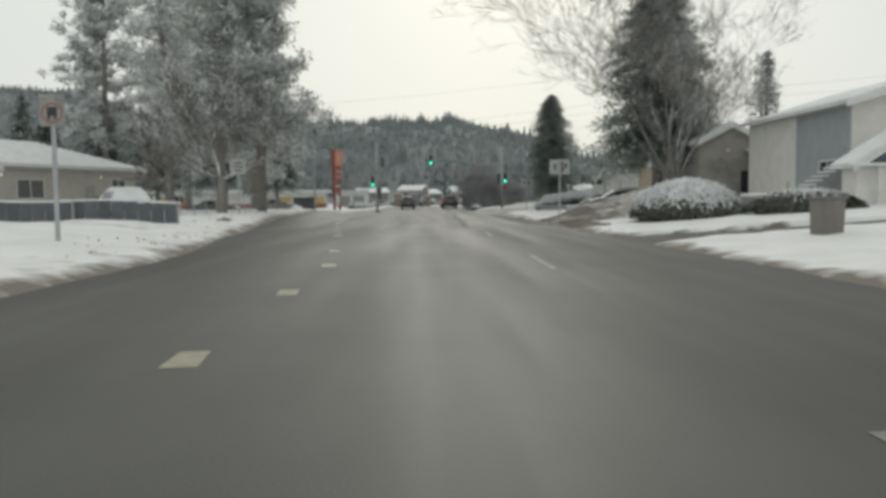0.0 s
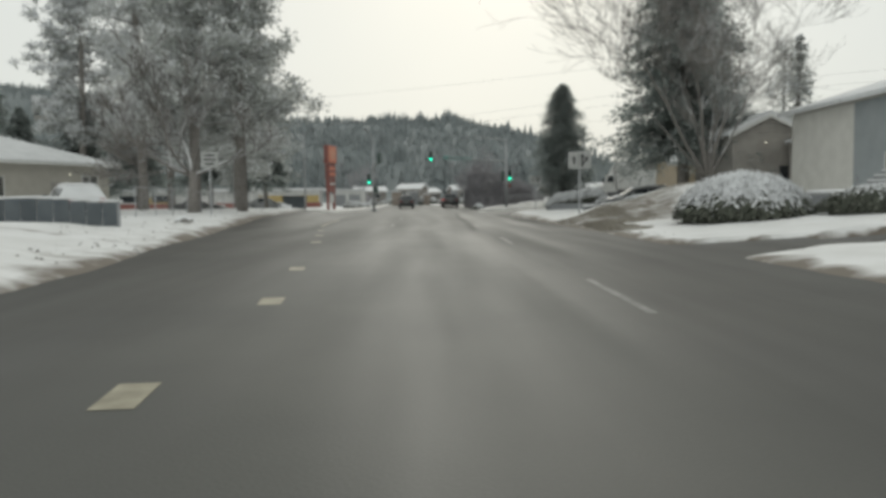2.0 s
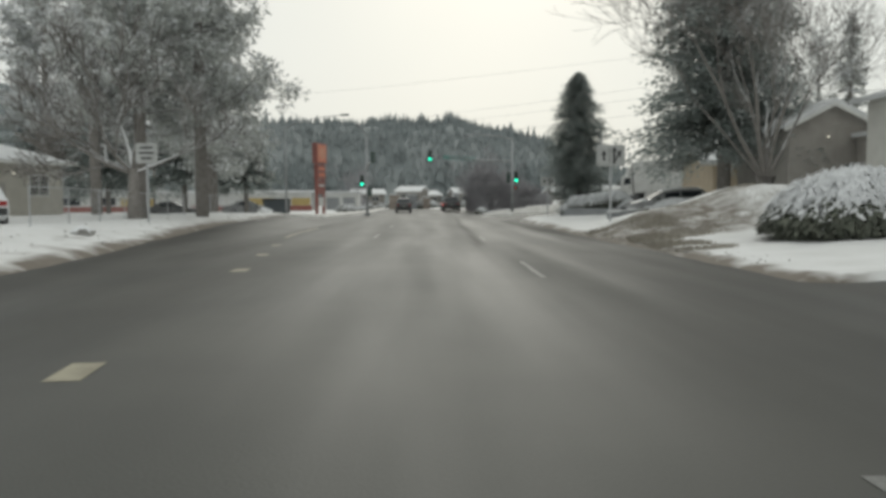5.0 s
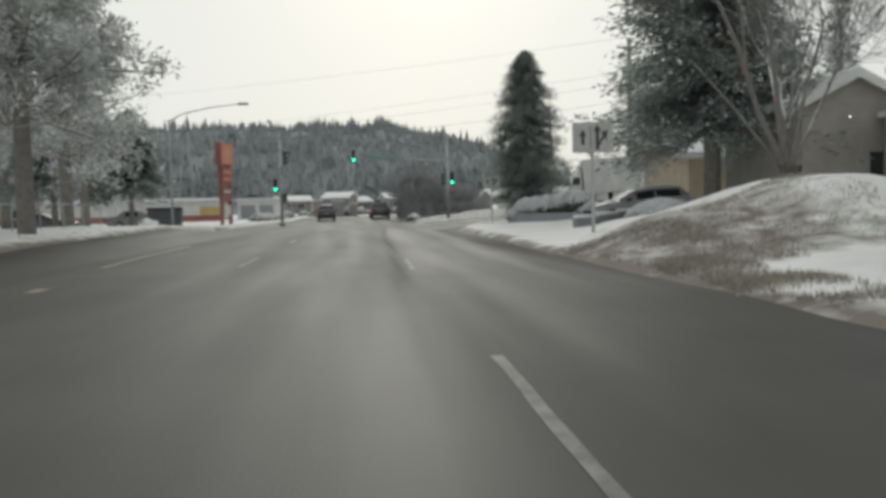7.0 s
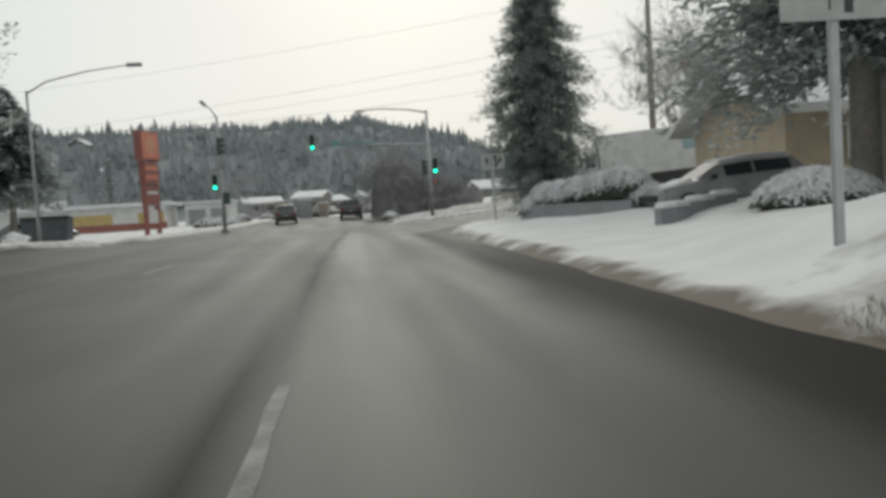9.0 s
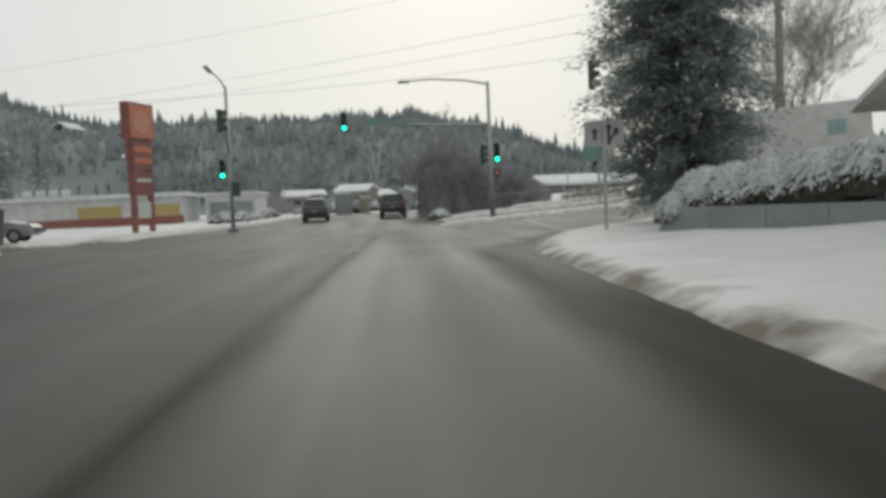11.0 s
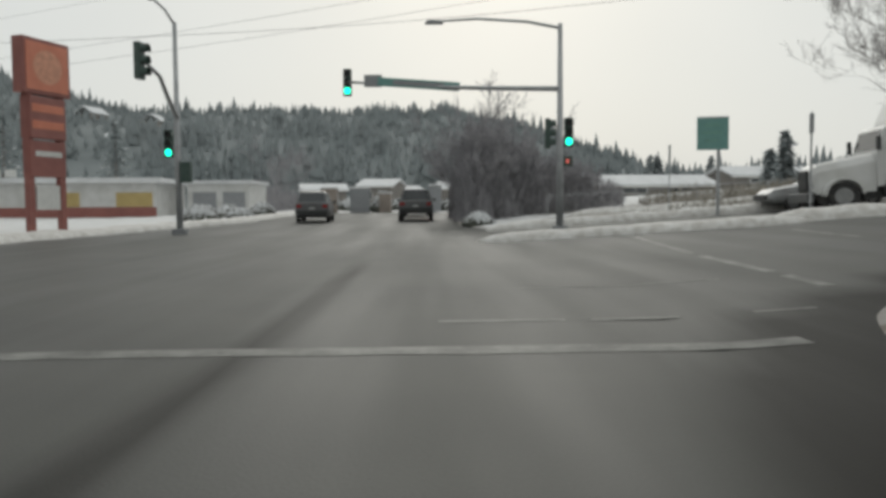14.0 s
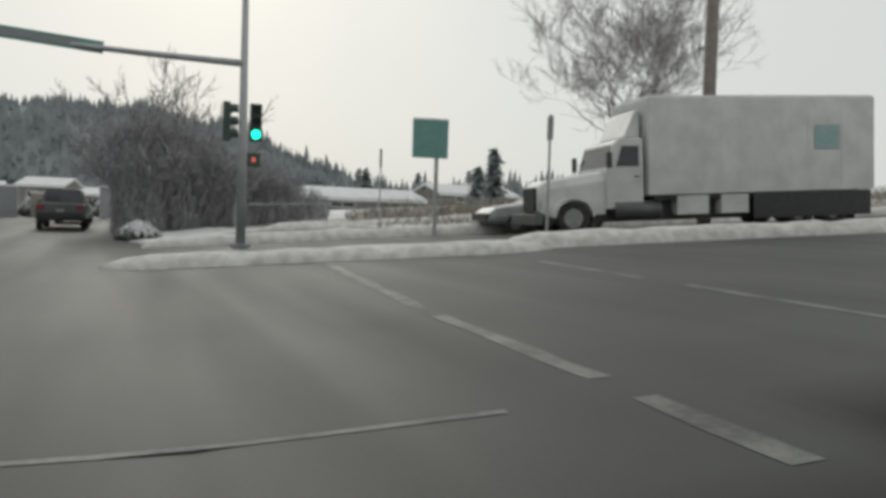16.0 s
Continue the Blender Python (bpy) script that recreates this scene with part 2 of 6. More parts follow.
class MB:
    """Collects vertices and faces, with a material slot for each face."""

    def __init__(self):
        self.v, self.f, self.m = [], [], []

    def poly(self, pts, m=0):
        k = len(self.v)
        self.v += [tuple(p) for p in pts]
        self.f.append(tuple(range(k, k + len(pts))))
        self.m.append(m)

    def box(self, x0, y0, z0, x1, y1, z1, m=0):
        k = len(self.v)
        self.v += [(x, y, z) for z in (z0, z1) for y in (y0, y1) for x in (x0, x1)]
        for q in ((0, 2, 3, 1), (4, 5, 7, 6), (0, 1, 5, 4), (2, 6, 7, 3), (0, 4, 6, 2), (1, 3, 7, 5)):
            self.f.append(tuple(k + i for i in q))
            self.m.append(m)
        return self

    def tube(self, pts, radii, n=6, m=0, cap=True):
        """A round tapered tube along the points."""
        pts = [Vector(p) for p in pts]
        k = len(self.v)
        for i, p in enumerate(pts):
            d = (pts[min(i + 1, len(pts) - 1)] - pts[max(i - 1, 0)]).normalized()
            side = d.cross(Vector((0, 0, 1)))
            if side.length < 0.05:
                side = Vector((1, 0, 0))
            side.normalize()
            other = d.cross(side)
            r = radii[i] if isinstance(radii, (list, tuple)) else radii
            for j in range(n):
                a = 2 * math.pi * j / n
                self.v.append(tuple(p + r * (math.cos(a) * side + math.sin(a) * other)))
        for i in range(len(pts) - 1):
            for j in range(n):
                a, b = k + i * n + j, k + i * n + (j + 1) % n
                self.f.append((a, b, b + n, a + n))
                self.m.append(m)
        if cap:
            self.f.append(tuple(k + j for j in range(n))[::-1])
            self.f.append(tuple(k + (len(pts) - 1) * n + j for j in range(n)))
            self.m += [m, m]
        return self

    def prism(self, poly, lo, hi, axis="y", m=0):
        """A polygon in the two other axes, drawn out along one axis."""
        def at(a, b, c):
            return {"x": (c, a, b), "y": (a, c, b), "z": (a, b, c)}[axis]
        k, n = len(self.v), len(poly)
        self.v += [at(a, b, lo) for a, b in poly] + [at(a, b, hi) for a, b in poly]
        self.f += [tuple(k + i for i in range(n)), tuple(k + n + i for i in range(n))[::-1]]
        self.f += [(k + i, k + n + i, k + n + (i + 1) % n, k + (i + 1) % n) for i in range(n)]
        self.m += [m] * (n + 2)
        return self

    def mesh(self, name, mats, smooth=False, bevel=0.0):
        me = bpy.data.meshes.new(name)
        me.from_pydata(self.v, [], self.f)
        for x in mats:
            me.materials.append(x)
        me.polygons.foreach_set("material_index", self.m)
        bm = bmesh.new()
        bm.from_mesh(me)
        bmesh.ops.recalc_face_normals(bm, faces=bm.faces)
        if bevel:
            bmesh.ops.bevel(bm, geom=bm.edges, offset=bevel, segments=2, affect="EDGES", profile=0.6)
        bm.to_mesh(me)
        bm.free()
        if smooth:
            me.polygons.foreach_set("use_smooth", [True] * len(me.polygons))
        return me


def part(name, mb, material, parent, label="", smooth=False, bevel=0.0, at=None):
    """One mesh object under a thing or a part."""
    mats = material if isinstance(material, (list, tuple)) else [material]
    me = mb if isinstance(mb, bpy.types.Mesh) else mb.mesh(name, mats, smooth, bevel)
    ob = new(name, me)
    ob.parent = parent
    if at is not None:
        ob.matrix_basis = at
    if label:
        tagged(ob, label)
    return ob


def thing(name, label, category, m=None, group="", kind=""):
    ob = new(name)
    if m is not None:
        ob.matrix_basis = m
    return tagged(ob, label, category, group, kind)


def solid(name, mb, material, label="", category="", group="", kind="", smooth=False, bevel=0.0, m=None):
    """A thing that is one mesh."""
    mats = material if isinstance(material, (list, tuple)) else [material]
    ob = new(name, mb if isinstance(mb, bpy.types.Mesh) else mb.mesh(name, mats, smooth, bevel))
    if m is not None:
        ob.matrix_basis = m
    return tagged(ob, label, category, group, kind)


def cards_mesh(name, centres, us, vs, mats, slots):
    """Many small leaf blades: a bent diamond of two triangles round each centre."""
    c, u, v = (np.concatenate([np.atleast_2d(np.asarray(b, float)) for b in a]) for a in (centres, us, vs))
    slots = np.concatenate([np.atleast_1d(b) for b in slots])
    n = len(c)
    pts = np.stack([c - u, c - v * 0.9, c + u, c + v * 1.1], 1).reshape(-1, 3)
    me = bpy.data.meshes.new(name)
    me.vertices.add(4 * n)
    me.vertices.foreach_set("co", pts.ravel())
    me.loops.add(4 * n)
    me.loops.foreach_set("vertex_index", np.arange(4 * n))
    me.polygons.add(n)
    me.polygons.foreach_set("loop_start", np.arange(0, 4 * n, 4))
    me.polygons.foreach_set("loop_total", np.full(n, 4))
    for x in mats:
        me.materials.append(x)
    me.polygons.foreach_set("material_index", np.asarray(slots, np.int32))
    me.update(calc_edges=True)
    me.validate()
    return me


def smooth_step(a, b, x):
    t = min(1.0, max(0.0, (x - a) / (b - a)))
    return t * t * (3 - 2 * t)


def table(rows, x):
    return float(np.interp(x, [r[0] for r in rows], [r[1] for r in rows]))


# ---- the lie of the land ----
LEFT_EDGE = [(-60, -5.2), (16, -5.3), (20, -5.7), (25, -6.3), (34, -7.2), (46, -8.6), (60, -9.3), (75, -9.9), (85, -10.0), (92, -9.2), (103, -6.4), (160, -5.8)]
RIGHT_EDGE = [(-60, 5.5), (19.2, 5.5), (20.0, 10), (20.4, 60), (22.0, 60), (22.4, 10), (23.4, 5.5), (44, 5.6), (50, 5.85), (58, 6.0), (62, 6.1), (65, 6.7), (67, 7.65), (68.3, 8.75),
              (69.2, 10.4), (69.7, 13.4), (70, 30), (70.3, 130), (89.8, 130), (90.2, 30), (90.5, 8), (92, 6.2), (97, 5.2), (160, 5.0)]


def road_z(x, y):
    """The cross slope: everything right of the road climbs, and the side road with it."""
    z = 0.065 * min(max(0.0, x - 6), 20 + 70 * smooth_step(66, 76, y) * (1 - smooth_step(120, 160, y)))
    z += 0.1 * min(max(0.0, -5.6 - x), 5.0) * (1 - smooth_step(66, 80, y))
    z += (0.7 * smooth_step(6.0, 8.8, x) + 0.6 * smooth_step(8.8, 11.5, x)) * (1 - smooth_step(12, 15, x)) * smooth_step(33.5, 38.5, y) * (1 - smooth_step(39.5, 50, y))
    if y > 90:
        z += 0.012 * (y - 90) * (1 - smooth_step(100, 300, y))
    return z


def inside(x, y):
    """How far inside the paving a place lies, roughly in metres."""
    edge = table(RIGHT_EDGE, y)
    slope = min(4.0, abs(table(RIGHT_EDGE, y + 0.15) - table(RIGHT_EDGE, y - 0.15)) / 0.3) if 64 < y < 69.6 else 0.0
    return min(x - table(LEFT_EDGE, y), (edge - x) / math.hypot(1, slope), 127 - y)


def ground_z(x, y):
    s = inside(x, y)
    k = smooth_step(0.25, -0.5, s) if s > -0.5 else 1.0
    bumps = noise.noise(Vector((x * 0.9, y * 0.9, 0.3))) * 0.06 + noise.noise(Vector((x * 0.25, y * 0.25, 4.3))) * 0.1
    z = road_z(x, y) - 0.1 + k * (0.2 + max(-0.06, bumps)) if abs(x) < 60 else road_z(x, y) + 0.1
    if s > 0.6:
        z -= 0.25
    if 8 < x < 16 and 55 < y < 68:
        along, back = (x - 9.0) * 0.614 - (y - 62.4) * 0.789, (x - 9.0) * 0.789 + (y - 62.4) * 0.614
        z += (0.38 + 0.08 * min(max(along, 0), 4.6)) * smooth_step(0.3, 0.75, back) * (1 - smooth_step(1.6, 3.2, back)) * smooth_step(-0.6, 0.4, along) * (1 - smooth_step(4.0, 4.8, along))
    return z


def axis_steps(lo, hi, step, far):
    a = list(np.arange(lo, hi + 1e-6, step))
    d = step
    while a[-1] < far:
        d *= 1.35
        a.append(a[-1] + d)
    d = step
    while a[0] > -far:
        d *= 1.35
        a.insert(0, a[0] - d)
    return a


def sheet(name, xs, ys, zf, material, dirt=None, channel="dirt"):
    v = [(x, y, zf(x, y)) for y in ys for x in xs]
    w = len(xs)
    f = [(j * w + i, j * w + i + 1, (j + 1) * w + i + 1, (j + 1) * w + i) for j in range(len(ys) - 1) for i in range(w - 1)]
    me = bpy.data.meshes.new(name)
    me.from_pydata(v, [], f)
    me.materials.append(material)
    me.polygons.foreach_set("use_smooth", [True] * len(f))
    if dirt:
        a = me.attributes.new(channel, "FLOAT", "POINT")
        a.data.foreach_set("value", [dirt(x, y) for x, y, z in v])
    return new(name, me)


def dirt_at(x, y):
    s = inside(x, y)
    d = (0.75 if y < 50 else 0.6) * smooth_step(-1.0, -0.05, s + 0.18 * noise.noise(Vector((x * 0.8, y * 0.8, 2.2))))
    if 5 < x < 14 and 32 < y < 47:
        d = max(d, 0.54 * (1 - smooth_step(8.5, 13.5, x)) * smooth_step(32, 35, y) * (1 - smooth_step(38.5, 43, y)))
    if x < -5 and y < 60:
        d = max(d, 0.25 * smooth_step(-3.5, -0.5, s))
    if x < -6.3 and 19 < y < 27:
        d = max(d, 0.42 * math.exp(-((y - 23.2 + 0.12 * (x + 6) + 0.3 * noise.noise(Vector((x * 0.6, y * 0.6, 8.0)))) / 0.35) ** 2))
    if x > 9 and 91 < y < 125:
        d = max(d, 0.6 * smooth_step(91, 93, y) * (1 - smooth_step(112, 125, y)) * smooth_step(-0.25, 0.3, noise.noise(Vector((x * 0.12, y * 0.5, 6.0))) + 0.12))
    if abs(x) > 60:
        d = 0.1
    return d


gx = axis_steps(-16, 30, 0.25, 2500)
gy = axis_steps(-4, 100, 0.3, 2500)
tagged(sheet("ground", gx, gy, ground_z, M_GROUND, dirt_at), "trodden snow over verges, yards and open ground", "ground", kind="structure")
SEAM = [(28, 1.55), (32, 1.6), (37, 1.8), (43, 1.93), (53, 2.07), (58, 2.17), (62, 2.28), (68, 2.5), (76, 2.55)]


def damp_at(x, y):
    """Wet black lines: the lane seam and the gutter beside the snow."""
    wob = 0.12 * noise.noise(Vector((x * 0.5, y * 0.5, 3.0)))
    d = 0.95 * math.exp(-((x - table(SEAM, y) + 0.5 * wob) / 0.19) ** 2) * smooth_step(28, 36, y) * (1 - smooth_step(72, 77, y))
    d = max(d, (0.4 * smooth_step(1.0, 2.6, x + wob) + 0.3 * smooth_step(-1.9, -3.2, x + wob)) * (1 - smooth_step(30, 40, y)))
    s = table(RIGHT_EDGE, y) - x
    if 30 < y < 69.5 and -1 < s < 3:
        d = max(d, 0.97 * smooth_step(1.5, 0.75, s + wob * 2) * smooth_step(30, 38, y))
    s = x - table(LEFT_EDGE, y)
    if s < 1.6:
        d = max(d, 0.5 * smooth_step(1.6, 0.2, s + wob * 2) if s > 0.2 else 0.5)
    return d


rx = sorted(set([round(a, 3) for a in list(np.arange(-11, 14, 0.2)) + list(np.arange(14, 131, 4.0))]))
ry = list(np.arange(-60, 166, 1.0))
tagged(sheet("road", rx, ry, lambda x, y: road_z(x, y) if inside(x, y) > -1.5 else road_z(x, y) - 0.4, M_ROAD, damp_at, "damp"), "wet salted grey asphalt road with slush", "road", kind="structure")


def flat_mark(name, pts, width, material, label, ragged=0.0, lift=0.004):
    """A painted strip that follows the road, along a line of places."""
    mb = MB()
    dense = []
    for (ax, ay), (bx, by) in zip(pts, pts[1:]):
        n = max(1, int(math.hypot(bx - ax, by - ay) / 0.5))
        dense += [(ax + (bx - ax) * i / n, ay + (by - ay) * i / n) for i in range(n)]
    dense.append(pts[-1])
    left, right = [], []
    for i, (x, y) in enumerate(dense):
        (ax, ay), (bx, by) = dense[max(0, i - 1)], dense[min(len(dense) - 1, i + 1)]
        d = math.hypot(bx - ax, by - ay) or 1
        nx, ny = -(by - ay) / d, (bx - ax) / d
        w1, w2 = (width / 2 * (1 + random.uniform(-ragged, ragged)) for _ in range(2))
        left.append((x + nx * w1, y + ny * w1, road_z(x + nx * w1, y + ny * w1) + lift))
        right.append((x - nx * w2, y - ny * w2, road_z(x - nx * w2, y - ny * w2) + lift))
    for i in range(len(dense) - 1):
        mb.poly((left[i], right[i], right[i + 1], left[i + 1]))
    return solid(name, mb, material, label, "road marking", kind="structure")


for k in range(4):
    y = 5.6 + 4.15 * k
    x = -1.84 - 0.1 * max(0, y - 14)
    flat_mark("yellow_dash", [(x + 0.02, y - 0.3), (x - 0.03, y + 0.3)], 0.25, M_YELLOWLINE, "short worn yellow lane dash on the road", 0.15)
for y, x in ((26.4, -3.1), (30.6, -3.6), (34.8, -4.1)):
    flat_mark("yellow_dash", [(x, y - 0.3), (x - 0.03, y + 0.3)], 0.25, M_YELLOWLINE, "short worn yellow lane dash on the road", 0.15)
flat_mark("yellow_line", [(-4.8, 40), (-5.1, 45), (-5.2, 51)], 0.14, M_YELLOWLINE, "worn yellow line beside the turning lane", 0.3)
for y in (0.7, 12.9, 24.9, 36.9):
    flat_mark("white_dash", [(2.05, y - 0.3), (2.1, y + 2.9)], 0.095, M_WHITELINE, "worn white lane dash on wet asphalt", 0.2)
for y in (39.0, 51.2):
    flat_mark("white_dash", [(-1.6, y), (-1.6, y + 3)], 0.13, M_WHITELINE, "worn white lane dash on wet asphalt", 0.25)
flat_mark("stop_line", [(-1.0, 65.95), (2.6, 66.08), (6.7, 66.1)], 0.3, M_FADEDLINE, "wide worn white stop line across the road", 0.15)
for x0, x1 in ((3.9, 5.1), (5.35, 6.2), (6.9, 7.5)):
    flat_mark("crosswalk_line", [(x0, 67.5), (x1, 67.52)], 0.11, M_FADEDLINE, "broken worn white crosswalk line across the road", 0.35)
flat_mark("crosswalk_line", [(5.0, 70.35), (6.2, 70.3), (7.6, 70.2)], 0.06, M_FADEDLINE, "worn white crosswalk line across the road", 0.35)
flat_mark("crosswalk_line", [(8.45, 70.6), (8.6, 73.6)], 0.17, M_FADEDLINE, "worn white crosswalk line across the side road", 0.25)
flat_mark("crosswalk_line", [(8.63, 74.2), (9.35, 81.2)], 0.17, M_FADEDLINE, "worn white crosswalk line across the side road", 0.3)
flat_mark("crosswalk_line", [(8.35, 68.9), (8.42, 70.1)], 0.17, M_FADEDLINE, "worn white crosswalk line across the side road", 0.3)
for a, b in ((70.9, 74.2), (75.3, 78.7)):
    flat_mark("crosswalk_line", [(11.9 + 0.1 * (a - 71), a), (11.9 + 0.1 * (b - 71), b)], 0.16, M_FADEDLINE, "worn white crosswalk line across the side road", 0.25)


def snow_ridge(name, pts, width, height, label, seed=0):
    """A kerbed strip buried under a ploughed ridge of snow: rounded cross section, uneven crest."""
    mb = MB()
    dense = []
    for (ax, ay), (bx, by) in zip(pts, pts[1:]):
        n = max(1, int(math.hypot(bx - ax, by - ay) / 0.45))
        dense += [(ax + (bx - ax) * i / n, ay + (by - ay) * i / n) for i in range(n)]
    dense.append(pts[-1])
    prof = [(-0.55, -0.25), (-0.5, 0.35), (-0.38, 0.8), (-0.12, 1.0), (0.15, 0.95), (0.4, 0.7), (0.5, 0.3), (0.55, -0.25)]
    rings = []
    for i, (x, y) in enumerate(dense):
        (ax, ay), (bx, by) = dense[max(0, i - 1)], dense[min(len(dense) - 1, i + 1)]
        d = math.hypot(bx - ax, by - ay) or 1
        nx, ny = -(by - ay) / d, (bx - ax) / d
        tip = min(1.0, 0.25 + 0.5 * min(i, len(dense) - 1 - i))
        ring = []
        for a, b in prof:
            w = width * a * (0.5 + 0.5 * tip) * (1 + 0.25 * noise.noise(Vector((x * 0.8, y * 0.8, seed + a))))
            h = height * b * tip * (1 + 0.28 * noise.noise(Vector((x * 0.9, y * 0.9, seed + 7 + a))))
            ring.append((x + nx * w, y + ny * w, road_z(x, y) + h))
        rings.append(ring)
    k = len(prof)
    mb.v = [p for r in rings for p in r]
    mb.f = [(i * k + j, i * k + j + 1, (i + 1) * k + j + 1, (i + 1) * k + j) for i in range(len(rings) - 1) for j in range(k - 1)]
    mb.f += [tuple(range(k)), tuple(range((len(rings) - 1) * k, len(rings) * k))[::-1]]
    mb.m = [0] * len(mb.f)
    return solid(name, mb, M_KERBSNOW, label, "snow bank", kind="structure", smooth=True)


snow_ridge("median", [(5.3, 82.7), (9, 82.2), (13.2, 81.3), (14.4, 81.6)], 1.1, 0.26, "low median kerb buried in ploughed dirty snow", 1)
snow_ridge("median", [(13.6, 82.2), (15.5, 82.3), (24, 81.0), (60, 78.0)], 1.2, 0.36, "low median kerb buried in ploughed dirty snow", 2)
snow_ridge("median", [(6.2, 90.9), (12, 90.6), (21, 90.4), (90, 89.6)], 0.9, 0.3, "far kerb of the side road under snow", 3)
snow_ridge("snow_bank", [(-9.6, 81.0), (-9.9, 86), (-9.2, 92), (-6.9, 103), (-6.5, 125)], 1.7, 0.27, "ploughed snow along the far kerb", 4)
snow_ridge("snow_bank", [(-9.9, 66.0), (-8.2, 68.2), (-9.7, 70.5)], 1.3, 0.22, "small ploughed heap of snow at a driveway mouth", 5)
snow_ridge("snow_bank", [(10.5, 97.0), (22, 98.5), (60, 100)], 0.8, 0.35, "snow line along a terrace above the side road", 6)

# ---- the wooded hill behind the crossing ----
HILL = [(-180, 0.02), (-75, 0.06), (-50, 0.11), (-35, 0.118), (-28, 0.116), (-25, 0.106), (-20, 0.094), (-10, 0.094), (-4, 0.094), (2, 0.094), (6, 0.084), (8, 0.072), (10, 0.06), (12, 0.045), (13.5, 0.034), (15.4, 0.023), (17.4, 0.014),
        (21, 0.008), (25, 0.01), (45, 0.01), (80, 0.02), (180, 0.02)]
HX, HY = 3.0, 55.0


def hill_height(x, y):
    r = math.hypot(x - HX, y - HY)
    az = math.degrees(math.atan2(x - HX, y - HY))
    rim = 430.0
    top = table(HILL, az) * rim + 1.1
    rise = smooth_step(120, rim, r)
    return top * rise + (noise.noise(Vector((x * 0.012, y * 0.012, 2.0))) * 6 + noise.noise(Vector((x * 0.04, y * 0.04, 5.0))) * 2) * rise * min(1, top / 30) - 0.6 * (1 - rise) + road_z(x, y) * (1 - rise)


def build_hill():
    az = np.radians(np.arange(-80, 81, 2.0))
    rr = list(np.arange(135, 470, 12.0)) + [520, 600]
    v, f = [], []
    for r in rr:
        for a in az:
            x, y = HX + r * math.sin(a), HY + r * math.cos(a)
            # raised into the canopy so gaps stay shallow and low in contrast, for haze
            v.append((x, y, hill_height(x, y) + 4.8 * smooth_step(160, 240, r)))
    n = len(az)
    f = [(j * n + i, j * n + i + 1, (j + 1) * n + i + 1, (j + 1) * n + i) for j in range(len(rr) - 1) for i in range(n - 1)]
    me = bpy.data.meshes.new("hill")
    me.from_pydata(v, [], f)
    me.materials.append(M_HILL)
    me.polygons.foreach_set("use_smooth", [True] * len(f))
    tagged(new("hill", me), "snowy wooded hillside with haze put into its colour", "hill", kind="structure")
    # firs: three stacked ragged cones and a leader each
    rng = random.Random(5)
    mb = MB()
    count = 0
    while count < 15000:
        a = radians(rng.uniform(-62, 40))
        r = math.sqrt(rng.uniform(170 ** 2, 450 ** 2))
        if rng.random() < 0.35:
            r = rng.uniform(405, 440)
        x, y = HX + r * math.sin(a), HY + r * math.cos(a)
        if abs(x - 2) < 12 and y < 200 or noise.noise(Vector((x * 0.02, y * 0.02, 9.0))) < -0.5:
            continue
        z = hill_height(x, y)
        h = rng.uniform(7, 12.5) * (0.7 + 0.3 * rng.random()) * (0.9 + 0.75 * max(0.0, noise.noise(Vector((x * 0.03, y * 0.03, 1.0)))))
        w = h * rng.uniform(0.16, 0.24)
        count += 1
        k0 = 5
        turn = rng.uniform(0, 6)
        for lo, hi, ww in ((0.08, 0.5, 1.0), (0.32, 0.78, 0.72), (0.6, 1.0, 0.42)):
            k = len(mb.v)
            for j in range(k0):
                b = turn + 2 * math.pi * j / k0 + lo
                q = w * ww * rng.uniform(0.65, 1.2)
                mb.v.append((x + q * math.cos(b), y + q * math.sin(b), z + h * lo * rng.uniform(0.8, 1.2)))
            mb.v.append((x + rng.uniform(-0.2, 0.2), y + rng.uniform(-0.2, 0.2), z + h * hi))
            for j in range(k0):
                mb.f.append((k + j, k + (j + 1) % k0, k + k0))
                mb.m.append(0)
    me = bpy.data.meshes.new("hill_forest")
    me.from_pydata(mb.v, [], mb.f)
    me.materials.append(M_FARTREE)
    me.polygons.foreach_set("use_smooth", [True] * len(mb.f))
    tagged(new("hill_forest", me), "dense firs on the hillside, colour paled for haze", "forest", kind="stuff")
    # pale roofs among the trees
    for x, y, w in ((-95, 345, 7), (-120, 350, 7), (-150, 310, 7)):
        z = hill_height(x, y)
        t = thing("hillside_house", "small snow-roofed house among hillside firs", "house", pose(x, y, z, 0, 0, (x * 7) % 40 - 20), "houses on the hill")
        part("wall", MB().box(-w / 2, -4, -1, w / 2, 4, 6), M_BROWNWALL, t)
        part("roof", MB().prism([(-w / 2 - 0.6, 6.003), (0, 8.6), (w / 2 + 0.6, 6.003), (w / 2 + 0.6, 6.3), (0, 9.0), (-w / 2 - 0.6, 6.3)], -4.6, 4.6), M_ROOFSNOW, t)


build_hill()


# ---- trees ----
def bell(rng, s):
    return max(-1.5, min(1.5, rng.gauss(0, 1))) * s


